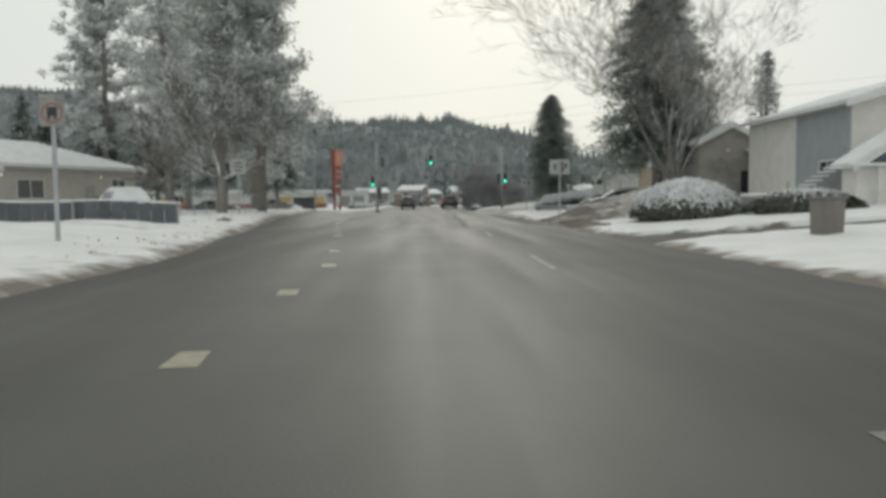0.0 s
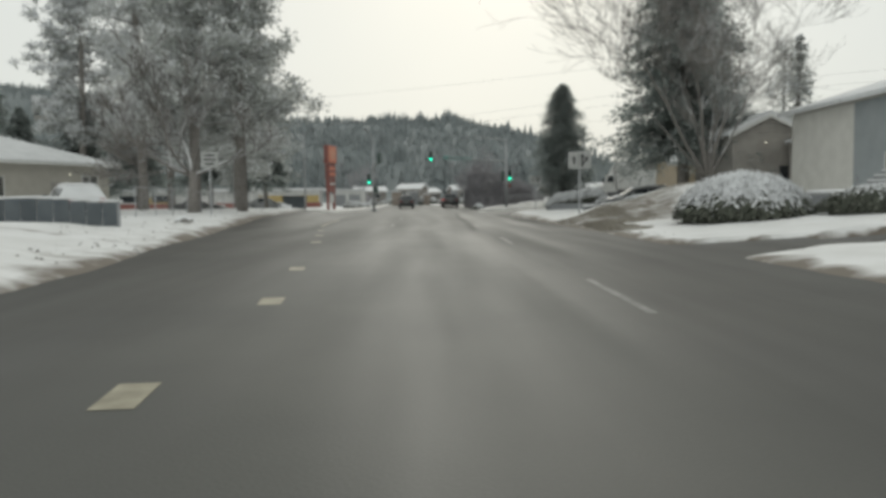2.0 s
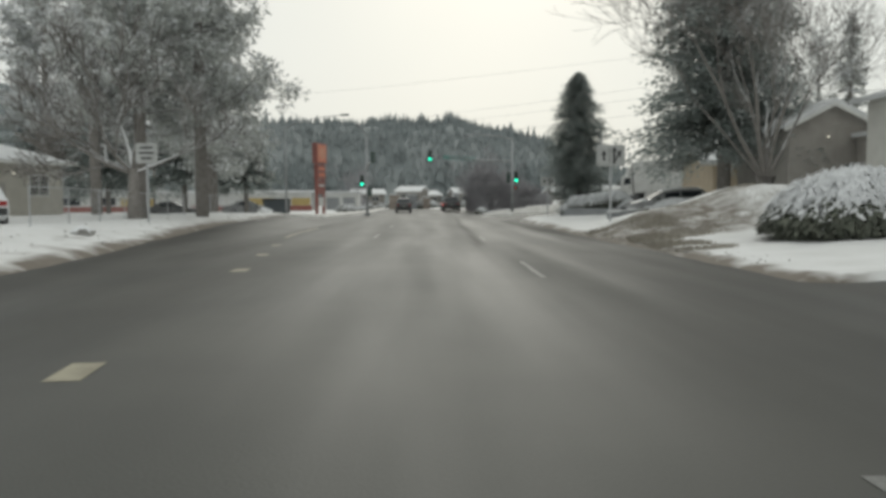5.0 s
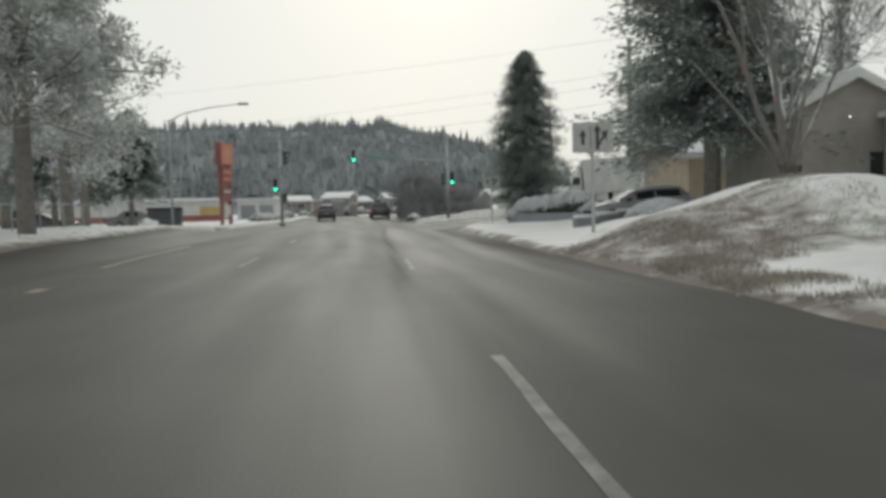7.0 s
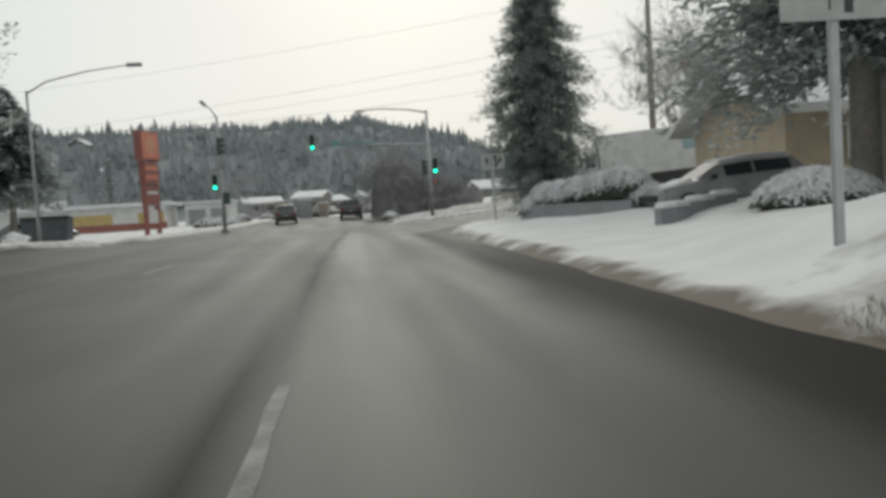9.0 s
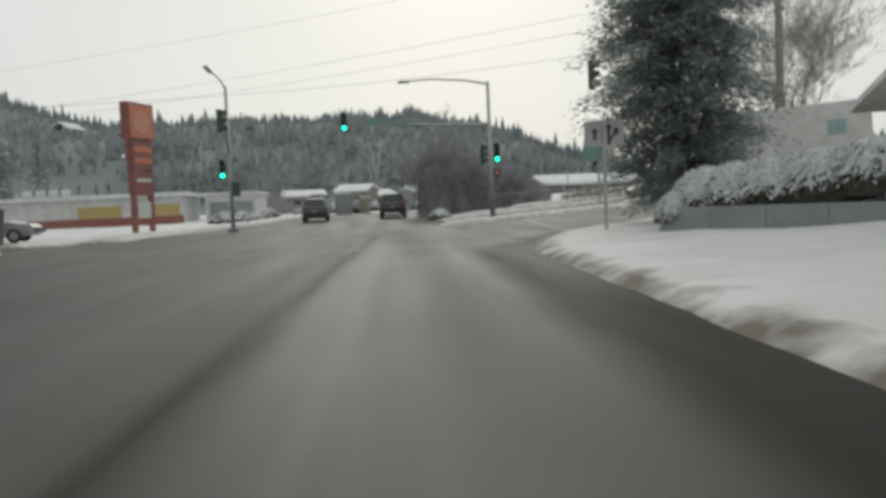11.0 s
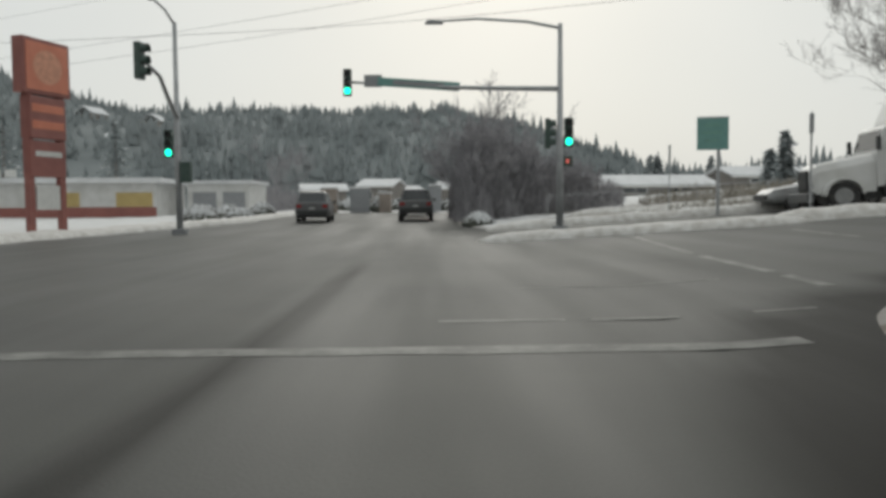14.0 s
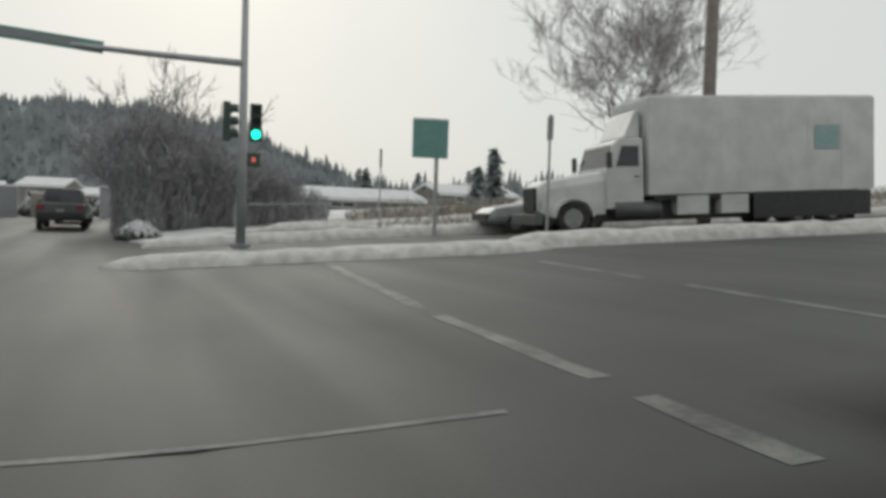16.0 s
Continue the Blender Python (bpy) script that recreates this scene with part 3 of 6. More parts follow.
def blades_at(g, c, u, size, white, centres, us, vs, slots):
    """Needle blades round the places c that point along u; white ones carry snow."""
    n = len(c)
    u = u / (np.linalg.norm(u, axis=1, keepdims=True) + 1e-6)
    up = np.stack([g.randn(n) * 0.5, g.randn(n) * 0.5, np.ones(n)], 1)
    v = np.cross(u, up)
    v = v / (np.linalg.norm(v, axis=1, keepdims=True) + 1e-6)
    k = (size * g.uniform(0.6, 1.4, n))[:, None]
    w = white[:, None]
    centres.append(c + np.where(w, [[0, 0, 0.07]], [[0, 0, 0.0]]))
    us.append(u * k * np.where(w, 0.8, 1.0))
    vs.append(v * k * np.where(w, 0.4, 0.3))
    slots.append(white.astype(np.int32))


def branch_cards(rng, p0, p1, n, spread, size, snow_share, centres, us, vs, slots, droop=0.3, tip=0.7):
    """Needle blades strung along one limb."""
    g = np.random.RandomState(rng.randrange(1 << 30))
    d = p1 - p0
    t = g.rand(n) ** tip
    s = spread * (0.35 + 0.65 * t)
    c = p0 + d * t[:, None] + np.clip(g.randn(n, 3), -1.5, 1.5) * np.stack([s, s, s * 0.45], 1)
    c[:, 2] -= droop * t * t
    u = np.array([d[0], d[1], 0]) / (np.hypot(d[0], d[1]) + 1e-6) + g.randn(n, 3) * [0.5, 0.5, 0.3] + [0, 0, -0.25]
    blades_at(g, c, u, size, g.rand(n) < snow_share, centres, us, vs, slots)


def tuft(rng, w, n, r, size, snow_share, centres, us, vs, slots):
    """A loose round tuft of needles that point outwards, with snow lying on its upper half."""
    g = np.random.RandomState(rng.randrange(1 << 30))
    off = np.clip(g.randn(n, 3), -1.7, 1.7) * [r, r, r * 0.7]
    u = off / r + g.randn(n, 3) * 0.5 + [0, 0, 0.25]
    white = g.rand(n) < snow_share * np.where(off[:, 2] > 0, 1.5, 0.5)
    blades_at(g, w + off, u, size, white, centres, us, vs, slots)


def conifer(label, x, y, h, r, base, seed, whorls, blades, size=0.22, snow=0.12, needle=None, fat=0.8, name="spruce", group="", tuck=0.0, span=(0.6, 1.12), tip=0.7):
    """A spruce or fir: tapered trunk, whorls of drooping limbs of uneven length, needle blades with snow on some."""
    rng = random.Random(seed)
    z0 = ground_z(x, y)
    t = thing(name, label, "tree", pose(x, y, z0), group)
    lean = rng.uniform(-0.2, 0.2)
    rad = 0.015 * h + 0.04
    part("trunk", MB().tube([(0, 0, -0.3), (0, 0, h * 0.3), (lean, 0, h * 0.65), (lean * 1.5, 0, h * 0.97)], [rad * 1.2, rad, rad * 0.55, 0.02], 8), M_BARK, t, smooth=True)
    c, u, v, s = [], [], [], []
    for i in range(whorls):
        f = (i + rng.uniform(-0.3, 0.3)) / whorls
        f = min(max(f, 0), 0.985)
        z = base + (h - base) * f
        reach = r * (1 - f) ** fat * rng.uniform(0.85, 1.05) * (1 - tuck * max(0.0, 1 - f / 0.3)) + 0.12
        k = rng.randint(6, 9)
        a0 = rng.uniform(0, 6)
        for j in range(k):
            a = a0 + 2 * math.pi * j / k + rng.gauss(0, 0.15)
            q = reach * rng.uniform(*span)
            p0 = np.array([lean * f, 0, z])
            p1 = np.array([lean * f + q * math.cos(a), q * math.sin(a), z - q * rng.uniform(0.1, 0.4)])
            branch_cards(rng, p0, p1, max(3, int(blades * (0.3 + 0.7 * q / r))), 0.1 + 0.09 * q, size, snow, c, u, v, s, tip=tip)
    part("crown", cards_mesh("crown", c, u, v, [needle or M_NEEDLE, M_CLUMP], s), None, t)
    return t


def pine(label, x, y, h, seed, base=0.3, reach=3.6, limbs=46, blades=70, snow=0.3, size=0.17, group=""):
    """A tall open pine: long bare trunk, crooked limbs, tufts of needles at the limb ends with gaps between."""
    rng = random.Random(seed)
    z0 = ground_z(x, y)
    t = thing("pine_tree", label, "tree", pose(x, y, z0), group)
    rad = 0.0095 * h + 0.06
    lean = rng.uniform(-0.5, 0.5)
    mb = MB().tube([(0, 0, -0.3), (lean * 0.2, 0, h * 0.3), (lean * 0.6, 0, h * 0.65), (lean, 0, h)], [rad * 1.25, rad, rad * 0.65, 0.05], 9)
    part("trunk", mb, M_BARK, t, smooth=True)
    c, u, v, s = [], [], [], []
    lb = MB()
    for i in range(limbs):
        f = base + (1 - base) * (i + rng.random()) / limbs
        z = h * f
        q = reach * (1.1 - 0.7 * ((f - base) / (1 - base)) ** 1.6) * rng.uniform(0.4, 1.1) * (0.8 + 0.3 * math.sin(9 * f + seed))
        a = rng.uniform(0, 2 * math.pi)
        p0 = np.array([lean * f, 0, z])
        p1 = p0 + np.array([q * math.cos(a), q * math.sin(a), q * rng.uniform(-0.25, 0.45)])
        mid = (p0 + p1) / 2 + np.array([rng.uniform(-0.2, 0.2), rng.uniform(-0.2, 0.2), rng.uniform(-0.35, 0.1)])
        lb.tube([p0, mid, p1], [0.06, 0.04, 0.015], 4, cap=False)
        for _ in range(5):
            w = p0 + (p1 - p0) * rng.uniform(0.3, 1.05) + np.array([rng.gauss(0, 0.4), rng.gauss(0, 0.4), rng.gauss(0.05, 0.35)])
            tuft(rng, w, blades // 4, rng.uniform(0.2, 0.42), size, snow, c, u, v, s)
    part("limbwork", lb, M_TWIG, t)
    part("crown", cards_mesh("crown", c, u, v, [M_PINE, M_CLUMP], s), None, t)
    return t


def bare_tree(label, x, y, seed, stems, height, spread, depth=5, trunk=0.28, rmin=0.011, material=None, fork=0.6, twigs=3, group="", name="bare_tree"):
    """A leafless tree: several stems from one base that fork again and again, snow on the upper sides."""
    rng = random.Random(seed)
    t = thing(name, label, "tree", pose(x, y, ground_z(x, y)), group)
    mb, br = MB(), MB()
    mb.tube([(0, 0, -0.3), (0, 0, fork * 0.5), (0.05, 0, fork + 0.25)], [trunk * 1.5, trunk * 1.2, trunk], 9)

    def grow(p, d, length, r, level):
        pts, rad = [p], [r]
        q, e = p.copy(), d.copy()
        for i in range(3):
            e = (e + Vector((rng.gauss(0, 0.13), rng.gauss(0, 0.13), rng.gauss(0.05, 0.1)))).normalized()
            q = q + e * length / 3
            pts.append(q.copy())
            rad.append(r * (1 - 0.2 * (i + 1)))
        br.tube(pts, [max(rmin, a) for a in rad], 5 if level < 2 else 3, cap=False)
        if level >= depth:
            return
        for i in range(rng.randint(2, twigs)):
            k = rng.randint(1, 3)
            side = Vector((rng.gauss(0, 1), rng.gauss(0, 1), rng.gauss(0.15, 0.6))).normalized()
            nd = (e * 0.95 + side * rng.uniform(0.45, 0.85)).normalized()
            grow(pts[k], nd, length * rng.uniform(0.55, 0.82), rad[k] * rng.uniform(0.5, 0.7), level + 1)

    for d, ln, r in stems:
        grow(Vector((0, 0, fork)), Vector(d).normalized(), ln * height, r, 0)
    part("trunk", mb, M_BARK, t, smooth=True)
    part("branchwork", br, material or M_TWIG, t)
    return t


# pines and firs on the far side of the road
PINES = "pines beside the road"
pine("tall frosted pine with a bare dark trunk", -12.6, 47.6, 19, 11, 0.22, 4.2, 115, 200, group=PINES)
pine("tall frosted pine with a thick trunk", -10.9, 51.0, 21, 12, 0.2, 4.7, 130, 200, group=PINES)
pine("tall frosted pine with a bare dark trunk", -14.4, 64.6, 22, 13, 0.14, 4.6, 120, 180, group=PINES)
# the rear pines get a larger snow share, which pales them for haze
pine("tall pale pine behind the yard, frost thickened for haze", -19.9, 60.0, 23, 14, 0.25, 4.8, 110, 150, 0.55, group=PINES)
pine("slender pine behind the house, frost thickened for haze", -34.6, 84.0, 28, 15, 0.25, 6.4, 120, 160, 0.68, 0.28, group=PINES)
pine("frosted pine near the driveway", -16.0, 72.0, 16, 16, 0.16, 4.0, 80, 120, group=PINES)
pine("tall pine behind the yard, frost thickened for haze", -25.5, 83.0, 27, 18, 0.2, 6.2, 120, 160, 0.6, 0.26, group=PINES)
for i, (x, y, h, r) in enumerate(((-36, 87, 13, 4.6), (-29.5, 85, 12, 4.4), (-46, 89, 14, 4.8), (-20.5, 79, 11, 3.8), (-41, 84.5, 11, 4.4), (-53, 86, 13, 4.6), (-15.5, 80, 9, 3.2))):
    conifer("dark fir behind the low house", x, y, h, r, 0.5 if x < -42 else 3.3, 21 + i, 26, 70, 0.3, 0.06, name="fir_tree", group="firs behind the house")
bare_tree("leafless yard tree with snow on its spreading branches", -12.0, 45.0, 31,
          [((-0.95, -0.2, 0.45), 0.42, 0.1), ((-0.75, 0.3, 0.7), 0.4, 0.11), ((0.9, 0.1, 0.5), 0.38, 0.1), ((-0.2, 0.4, 1), 0.36, 0.12), ((0.35, -0.4, 0.9), 0.34, 0.11), ((-0.55, -0.5, 0.9), 0.38, 0.1)],
          7.8, 1, 5, 0.2, 0.019, M_SNOWTWIG, fork=1.9, twigs=4)

# trees on the near side
conifer("compact dark fir at the street corner", 10.8, 65.9, 9.9, 2.7, 1.0, 41, 52, 380, 0.08, 0.015, M_HAZENEEDLE, fat=0.52, name="fir_tree", tuck=0.5, span=(0.55, 1.2), tip=0.6)
conifer("broad dark spruce with drooping limbs", 16.2, 53.6, 19, 5.4, 3.5, 42, 50, 300, 0.17, 0.05, fat=0.7)
bare_tree("many-stemmed leafless tree with snow along its branches", 14.6, 45.0, 43,
          [((-0.85, -0.45, 0.62), 0.66, 0.1), ((-0.7, 0.1, 0.9), 0.42, 0.06), ((-0.5, -0.3, 1.0), 0.46, 0.065), ((-0.35, 0.2, 1.2), 0.42, 0.075), ((0.1, -0.3, 1.3), 0.46, 0.12), ((0.2, 0.2, 1.4), 0.46, 0.085), ((0.45, 0.25, 1.2), 0.42, 0.1), ((0.75, -0.2, 1.0), 0.38, 0.075)],
          11.5, 1, 6, 0.42, 0.006, fork=1.3, twigs=4)
pine("small frosted pine behind the house", 37.0, 84.0, 15, 45, 0.25, 3.0, 40, 60)
conifer("frosted fir behind the white house", 27.5, 62.0, 12, 2.6, 1.0, 46, 24, 30, 0.28, 0.3, M_PINE, name="fir_tree")
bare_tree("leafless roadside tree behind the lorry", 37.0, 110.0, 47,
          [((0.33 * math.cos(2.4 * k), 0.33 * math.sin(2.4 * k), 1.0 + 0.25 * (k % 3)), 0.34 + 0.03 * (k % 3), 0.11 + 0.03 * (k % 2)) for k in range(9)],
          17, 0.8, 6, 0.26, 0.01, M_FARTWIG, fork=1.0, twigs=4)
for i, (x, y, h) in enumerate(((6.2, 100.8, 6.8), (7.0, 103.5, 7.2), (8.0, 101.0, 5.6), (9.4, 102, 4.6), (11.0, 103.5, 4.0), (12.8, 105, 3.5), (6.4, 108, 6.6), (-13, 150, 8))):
    bare_tree("leafless tree beyond the crossing, colour paled for haze", x, y, 60 + i, [((-0.5, 0, 1), 0.36, 0.08), ((0.1, 0.3, 1.1), 0.4, 0.09), ((0.55, 0, 1), 0.36, 0.08), ((-0.2, -0.3, 1), 0.38, 0.08), ((0.3, -0.2, 1), 0.36, 0.08)], h, 1, 5, 0.1, 0.012, M_FARBARE, fork=0.1, twigs=4, group="trees beyond the crossing")
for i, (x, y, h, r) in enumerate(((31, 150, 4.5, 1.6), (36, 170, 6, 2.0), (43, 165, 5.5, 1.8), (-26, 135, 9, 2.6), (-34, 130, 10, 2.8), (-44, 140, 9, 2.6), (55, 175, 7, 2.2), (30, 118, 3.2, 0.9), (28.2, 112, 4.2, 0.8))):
    conifer("small fir beyond the crossing, colour paled for haze", x, y, h, r, 0.4, 80 + i, 18, 14, 0.34, 0.08, M_FARTREE, name="fir_tree", group="firs beyond the crossing")


def snowy_bush(label, x, y, a, b, h, seed, n, rz=0.0, name="shrub", spray=(0.09, 0.22), cover=0.92, bare=0.12):
    """A dome of drooping twigs: dark leafy core below, snow-laden sprays hanging over the top."""
    rng = random.Random(seed)
    t = thing(name, label, "shrub", pose(x, y, ground_z(x, y), 0, 0, rz))
    core = bpy.data.meshes.new("core")
    bm = bmesh.new()
    bmesh.ops.create_icosphere(bm, subdivisions=4, radius=1)
    for w in bm.verts:
        k = 0.86 + 0.1 * noise.noise(w.co * 3 + Vector((seed, 0, 0)))
        w.co = Vector((w.co.x * a * k, w.co.y * b * k, max(-0.2, w.co.z * h * k)))
    bm.to_mesh(core)
    bm.free()
    core.materials.append(M_SHRUB)
    part("core", core, None, t)
    c, u, v, s = [], [], [], []
    for _ in range(n):
        az, el = rng.uniform(0, 2 * math.pi), math.asin(rng.random() ** 0.8)
        nrm = np.array([math.cos(az) * math.cos(el), math.sin(az) * math.cos(el), math.sin(el)])
        k = rng.uniform(0.9, 1.06)
        p = nrm * np.array([a, b, h]) * k
        out = np.array([math.cos(az), math.sin(az), 0])
        d = out * rng.uniform(0.4, 1) + np.array([rng.gauss(0, 0.35), rng.gauss(0, 0.35), -rng.uniform(0.2, 1.0)])
        d = d / np.linalg.norm(d)
        w = np.cross(d, nrm)
        w = w / (np.linalg.norm(w) + 1e-6)
        white = rng.random() < smooth_step(bare, bare + 0.38, nrm[2] + rng.gauss(0, 0.1)) * cover
        size = rng.uniform(*spray)
        c.append(p + nrm * (0.05 if white else 0))
        u.append(d * size)
        v.append(w * size * (0.32 if white else 0.4))
        s.append(1 if white else 0)
    part("sprays", cards_mesh("sprays", c, u, v, [M_SHRUB, M_CLUMP], s), None, t, "drooping snow-laden sprays")
    return t


snowy_bush("big rounded shrub bowed under snow", 10.4, 30.5, 2.15, 1.75, 1.4, 1, 11000, spray=(0.08, 0.2), cover=1.0, bare=0.22)
for i, (along, back, a, h) in enumerate(((0.25, 0.5, 0.6, 0.62), (0.7, 0.62, 0.8, 0.8), (1.3, 0.62, 0.9, 0.78), (2.1, 0.64, 0.95, 0.76), (3.0, 0.66, 0.95, 0.74), (3.9, 0.66, 0.95, 0.74), (4.7, 0.7, 0.7, 0.72))):
    snowy_bush("spreading hedge plant draped with snow over a wall", 9.0 + 0.614 * along + 0.789 * back, 62.4 - 0.789 * along + 0.614 * back, a, 0.6, h, 2 + i, 5000, -52, "hedge_plant", (0.05, 0.13), 0.95, 0.1)
snowy_bush("low shrub rounded under a blanket of snow", 12.7, 50.4, 1.4, 0.9, 0.7, 14, 6000, 0, "shrub", (0.05, 0.12), 1.0, 0.0)
snowy_bush("dark clipped hedge plant by the drive", 14.4, 28.9, 2.2, 0.7, 0.8, 15, 5000, -8, "hedge_plant", (0.05, 0.12), 0.95, 0.6)


for i, (x, y, a, h) in enumerate(((-8.6, 102.5, 1.0, 0.6), (-9.6, 106.0, 1.2, 0.75), (-7.8, 108.5, 0.9, 0.55), (-7.4, 113.0, 1.1, 0.8), (-9.4, 112.0, 1.2, 0.7), (6.2, 95.6, 0.7, 0.5))):
    snowy_bush("low brown shrub half buried in snow at the far kerb", x, y, a, 0.7, h, 30 + i, 700, 20 * i, "shrub", (0.1, 0.22), 0.75, 0.15)


for i in range(9):
    snowy_bush("low brown shrub half buried in snow at the road bend", -6.6 + 1.55 * i, 129.5 + 1.3 * (i * 7 % 4), 0.95, 0.8, 0.7 + 0.25 * (i * 5 % 3), 50 + i, 600, 35 * i, "shrub", (0.12, 0.26), 0.7, 0.2)


def tufts(name, label, spots, seed, material, n, hi):
    rng = random.Random(seed)
    c, u, v = [], [], []
    for (x0, x1, y0, y1) in spots:
        for _ in range(n):
            x, y = rng.uniform(x0, x1), rng.uniform(y0, y1)
            if noise.noise(Vector((x * 0.7, y * 0.7, seed))) + rng.uniform(-0.35, 0.35) < -0.02:
                continue
            h = rng.uniform(0.4, 1) * hi
            d = np.array([rng.gauss(0, 0.35), rng.gauss(0, 0.35), 1.0])
            d = d / np.linalg.norm(d) * h
            c.append((x, y, ground_z(x, y) + h * 0.55))
            u.append(d * 0.6)
            v.append((rng.uniform(-1, 1) * 0.006, rng.uniform(-1, 1) * 0.006, 0))
    ob = new(name, cards_mesh(name, c, u, v, [material], [0] * len(c)))
    return tagged(ob, label, "grass", kind="stuff")


tufts("dead_grass", "dead brown grass poking through the snow", [(5.8, 8.0, 33, 40), (6.2, 11.5, 34.0, 39.5), (5.8, 7.0, 29, 34)], 3, M_DRYGRASS, 13000, 0.13)


def brush(name, label, spots, seed, material, n, stem=0.016):
    """Leafless brushwood: many thin shoots rising and leaning from the ground, thinning out upwards."""
    rng = random.Random(seed)
    c, u, v = [], [], []
    for (x, y, rx_, ry_, h) in spots:
        for _ in range(int(n * rx_ * ry_ * h)):
            a, q = rng.uniform(0, 2 * math.pi), math.sqrt(rng.random())
            px, py = x + rx_ * q * math.cos(a), y + ry_ * q * math.sin(a)
            top = h * (1 - 0.55 * q * q) * (0.75 + 0.5 * noise.noise(Vector((px * 0.7, py * 0.7, seed))))
            z = max(0.1, top) * rng.random() ** 1.3
            d = np.array([rng.gauss(0, 0.45), rng.gauss(0, 0.45), 1.0])
            d = d / np.linalg.norm(d) * rng.uniform(0.2, 0.55) * min(1, h / 1.5)
            c.append((px, py, ground_z(px, py) + z + 0.1))
            u.append(d)
            w = rng.uniform(0, 6.28)
            v.append((stem * math.cos(w), stem * math.sin(w), 0))
    ob = new(name, cards_mesh(name, c, u, v, [material], [0] * len(c)))
    return tagged(ob, label, "brush", kind="stuff")


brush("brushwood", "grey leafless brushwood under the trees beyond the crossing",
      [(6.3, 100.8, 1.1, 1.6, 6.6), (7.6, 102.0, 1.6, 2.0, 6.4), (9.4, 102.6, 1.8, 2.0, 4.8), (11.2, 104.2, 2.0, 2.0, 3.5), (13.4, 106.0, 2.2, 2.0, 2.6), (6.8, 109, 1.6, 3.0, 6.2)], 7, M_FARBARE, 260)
brush("brushwood", "low brown brush on the terraces above the side road",
      [(18 + 5.2 * i, 94.5 + 1.1 * (i % 3), 3.4, 1.3, 0.55) for i in range(9)] + [(20 + 6 * i, 104 + 2.5 * (i % 2), 4, 2.2, 1.0) for i in range(9)], 8, M_DRYGRASS, 200, 0.02)
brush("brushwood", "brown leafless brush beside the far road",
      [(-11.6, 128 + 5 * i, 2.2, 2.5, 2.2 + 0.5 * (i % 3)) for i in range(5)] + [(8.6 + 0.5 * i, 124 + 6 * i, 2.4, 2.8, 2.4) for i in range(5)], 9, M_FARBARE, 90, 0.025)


# ---- buildings ----
def window_part(parent, x0, x1, z0, z1, y, out=-1):
    """A framed pane in a wall that faces along y."""
    w = part("window", MB().box(x0, y - 0.03, z0, x1, y + 0.03, z1), M_GLASS, parent)
    fr = MB()
    for a in ((x0 - 0.08, z0 - 0.08, x1 + 0.08, z0), (x0 - 0.08, z1, x1 + 0.08, z1 + 0.08), (x0 - 0.08, z0, x0, z1), (x1, z0, x1 + 0.08, z1), ((x0 + x1) / 2 - 0.025, z0, (x0 + x1) / 2 + 0.025, z1)):
        fr.box(a[0], y + out * 0.07, a[1], a[2], y + 0.02, a[3])
    part("window_frame", fr, M_TRIM, w)
    return w


def siding(parent, x0, x1, y, z0, z1, material, step=0.22, out=-1):
    """Lapped boards along one wall."""
    mb = MB()
    z = z0
    while z < z1 - 0.02:
        top = min(z1, z + step)
        mb.prism([(y + out * 0.035, z), (y + out * 0.012, top), (y, top), (y, z)], x0, x1, "x")
        z += step
    return part("siding", mb, material, parent)


def hip_house(label, m, w, d, h, rise, wall, name="house"):
    t = thing(name, label, "house", m)
    part("wall", MB().box(0, 0, -0.6, w, d, h), wall, t)
    o = 0.7
    mb = MB()
    base = [(-o, -o, h + 0.02), (w + o, -o, h + 0.02), (w + o, d + o, h + 0.02), (-o, d + o, h + 0.02)]
    up = [(x, y, z + 0.16) for x, y, z in base]
    r0, r1 = (d / 2, d / 2, h + rise), (w - d / 2, d / 2, h + rise)
    for q in ((up[0], up[1], r1, r0), (up[1], up[2], r1), (up[2], up[3], r0, r1), (up[3], up[0], r0)):
        mb.poly(q)
    for i in range(4):
        mb.poly((base[i], base[(i + 1) % 4], up[(i + 1) % 4], up[i]))
    mb.poly(base[::-1])
    part("roof", mb, M_ROOFSNOW, t, "hip roof under even snow")
    part("fascia", MB().box(-o + 0.02, -o - 0.03, h - 0.08, w + o, -o + 0.02, h + 0.1), M_TRIM, t)
    return t


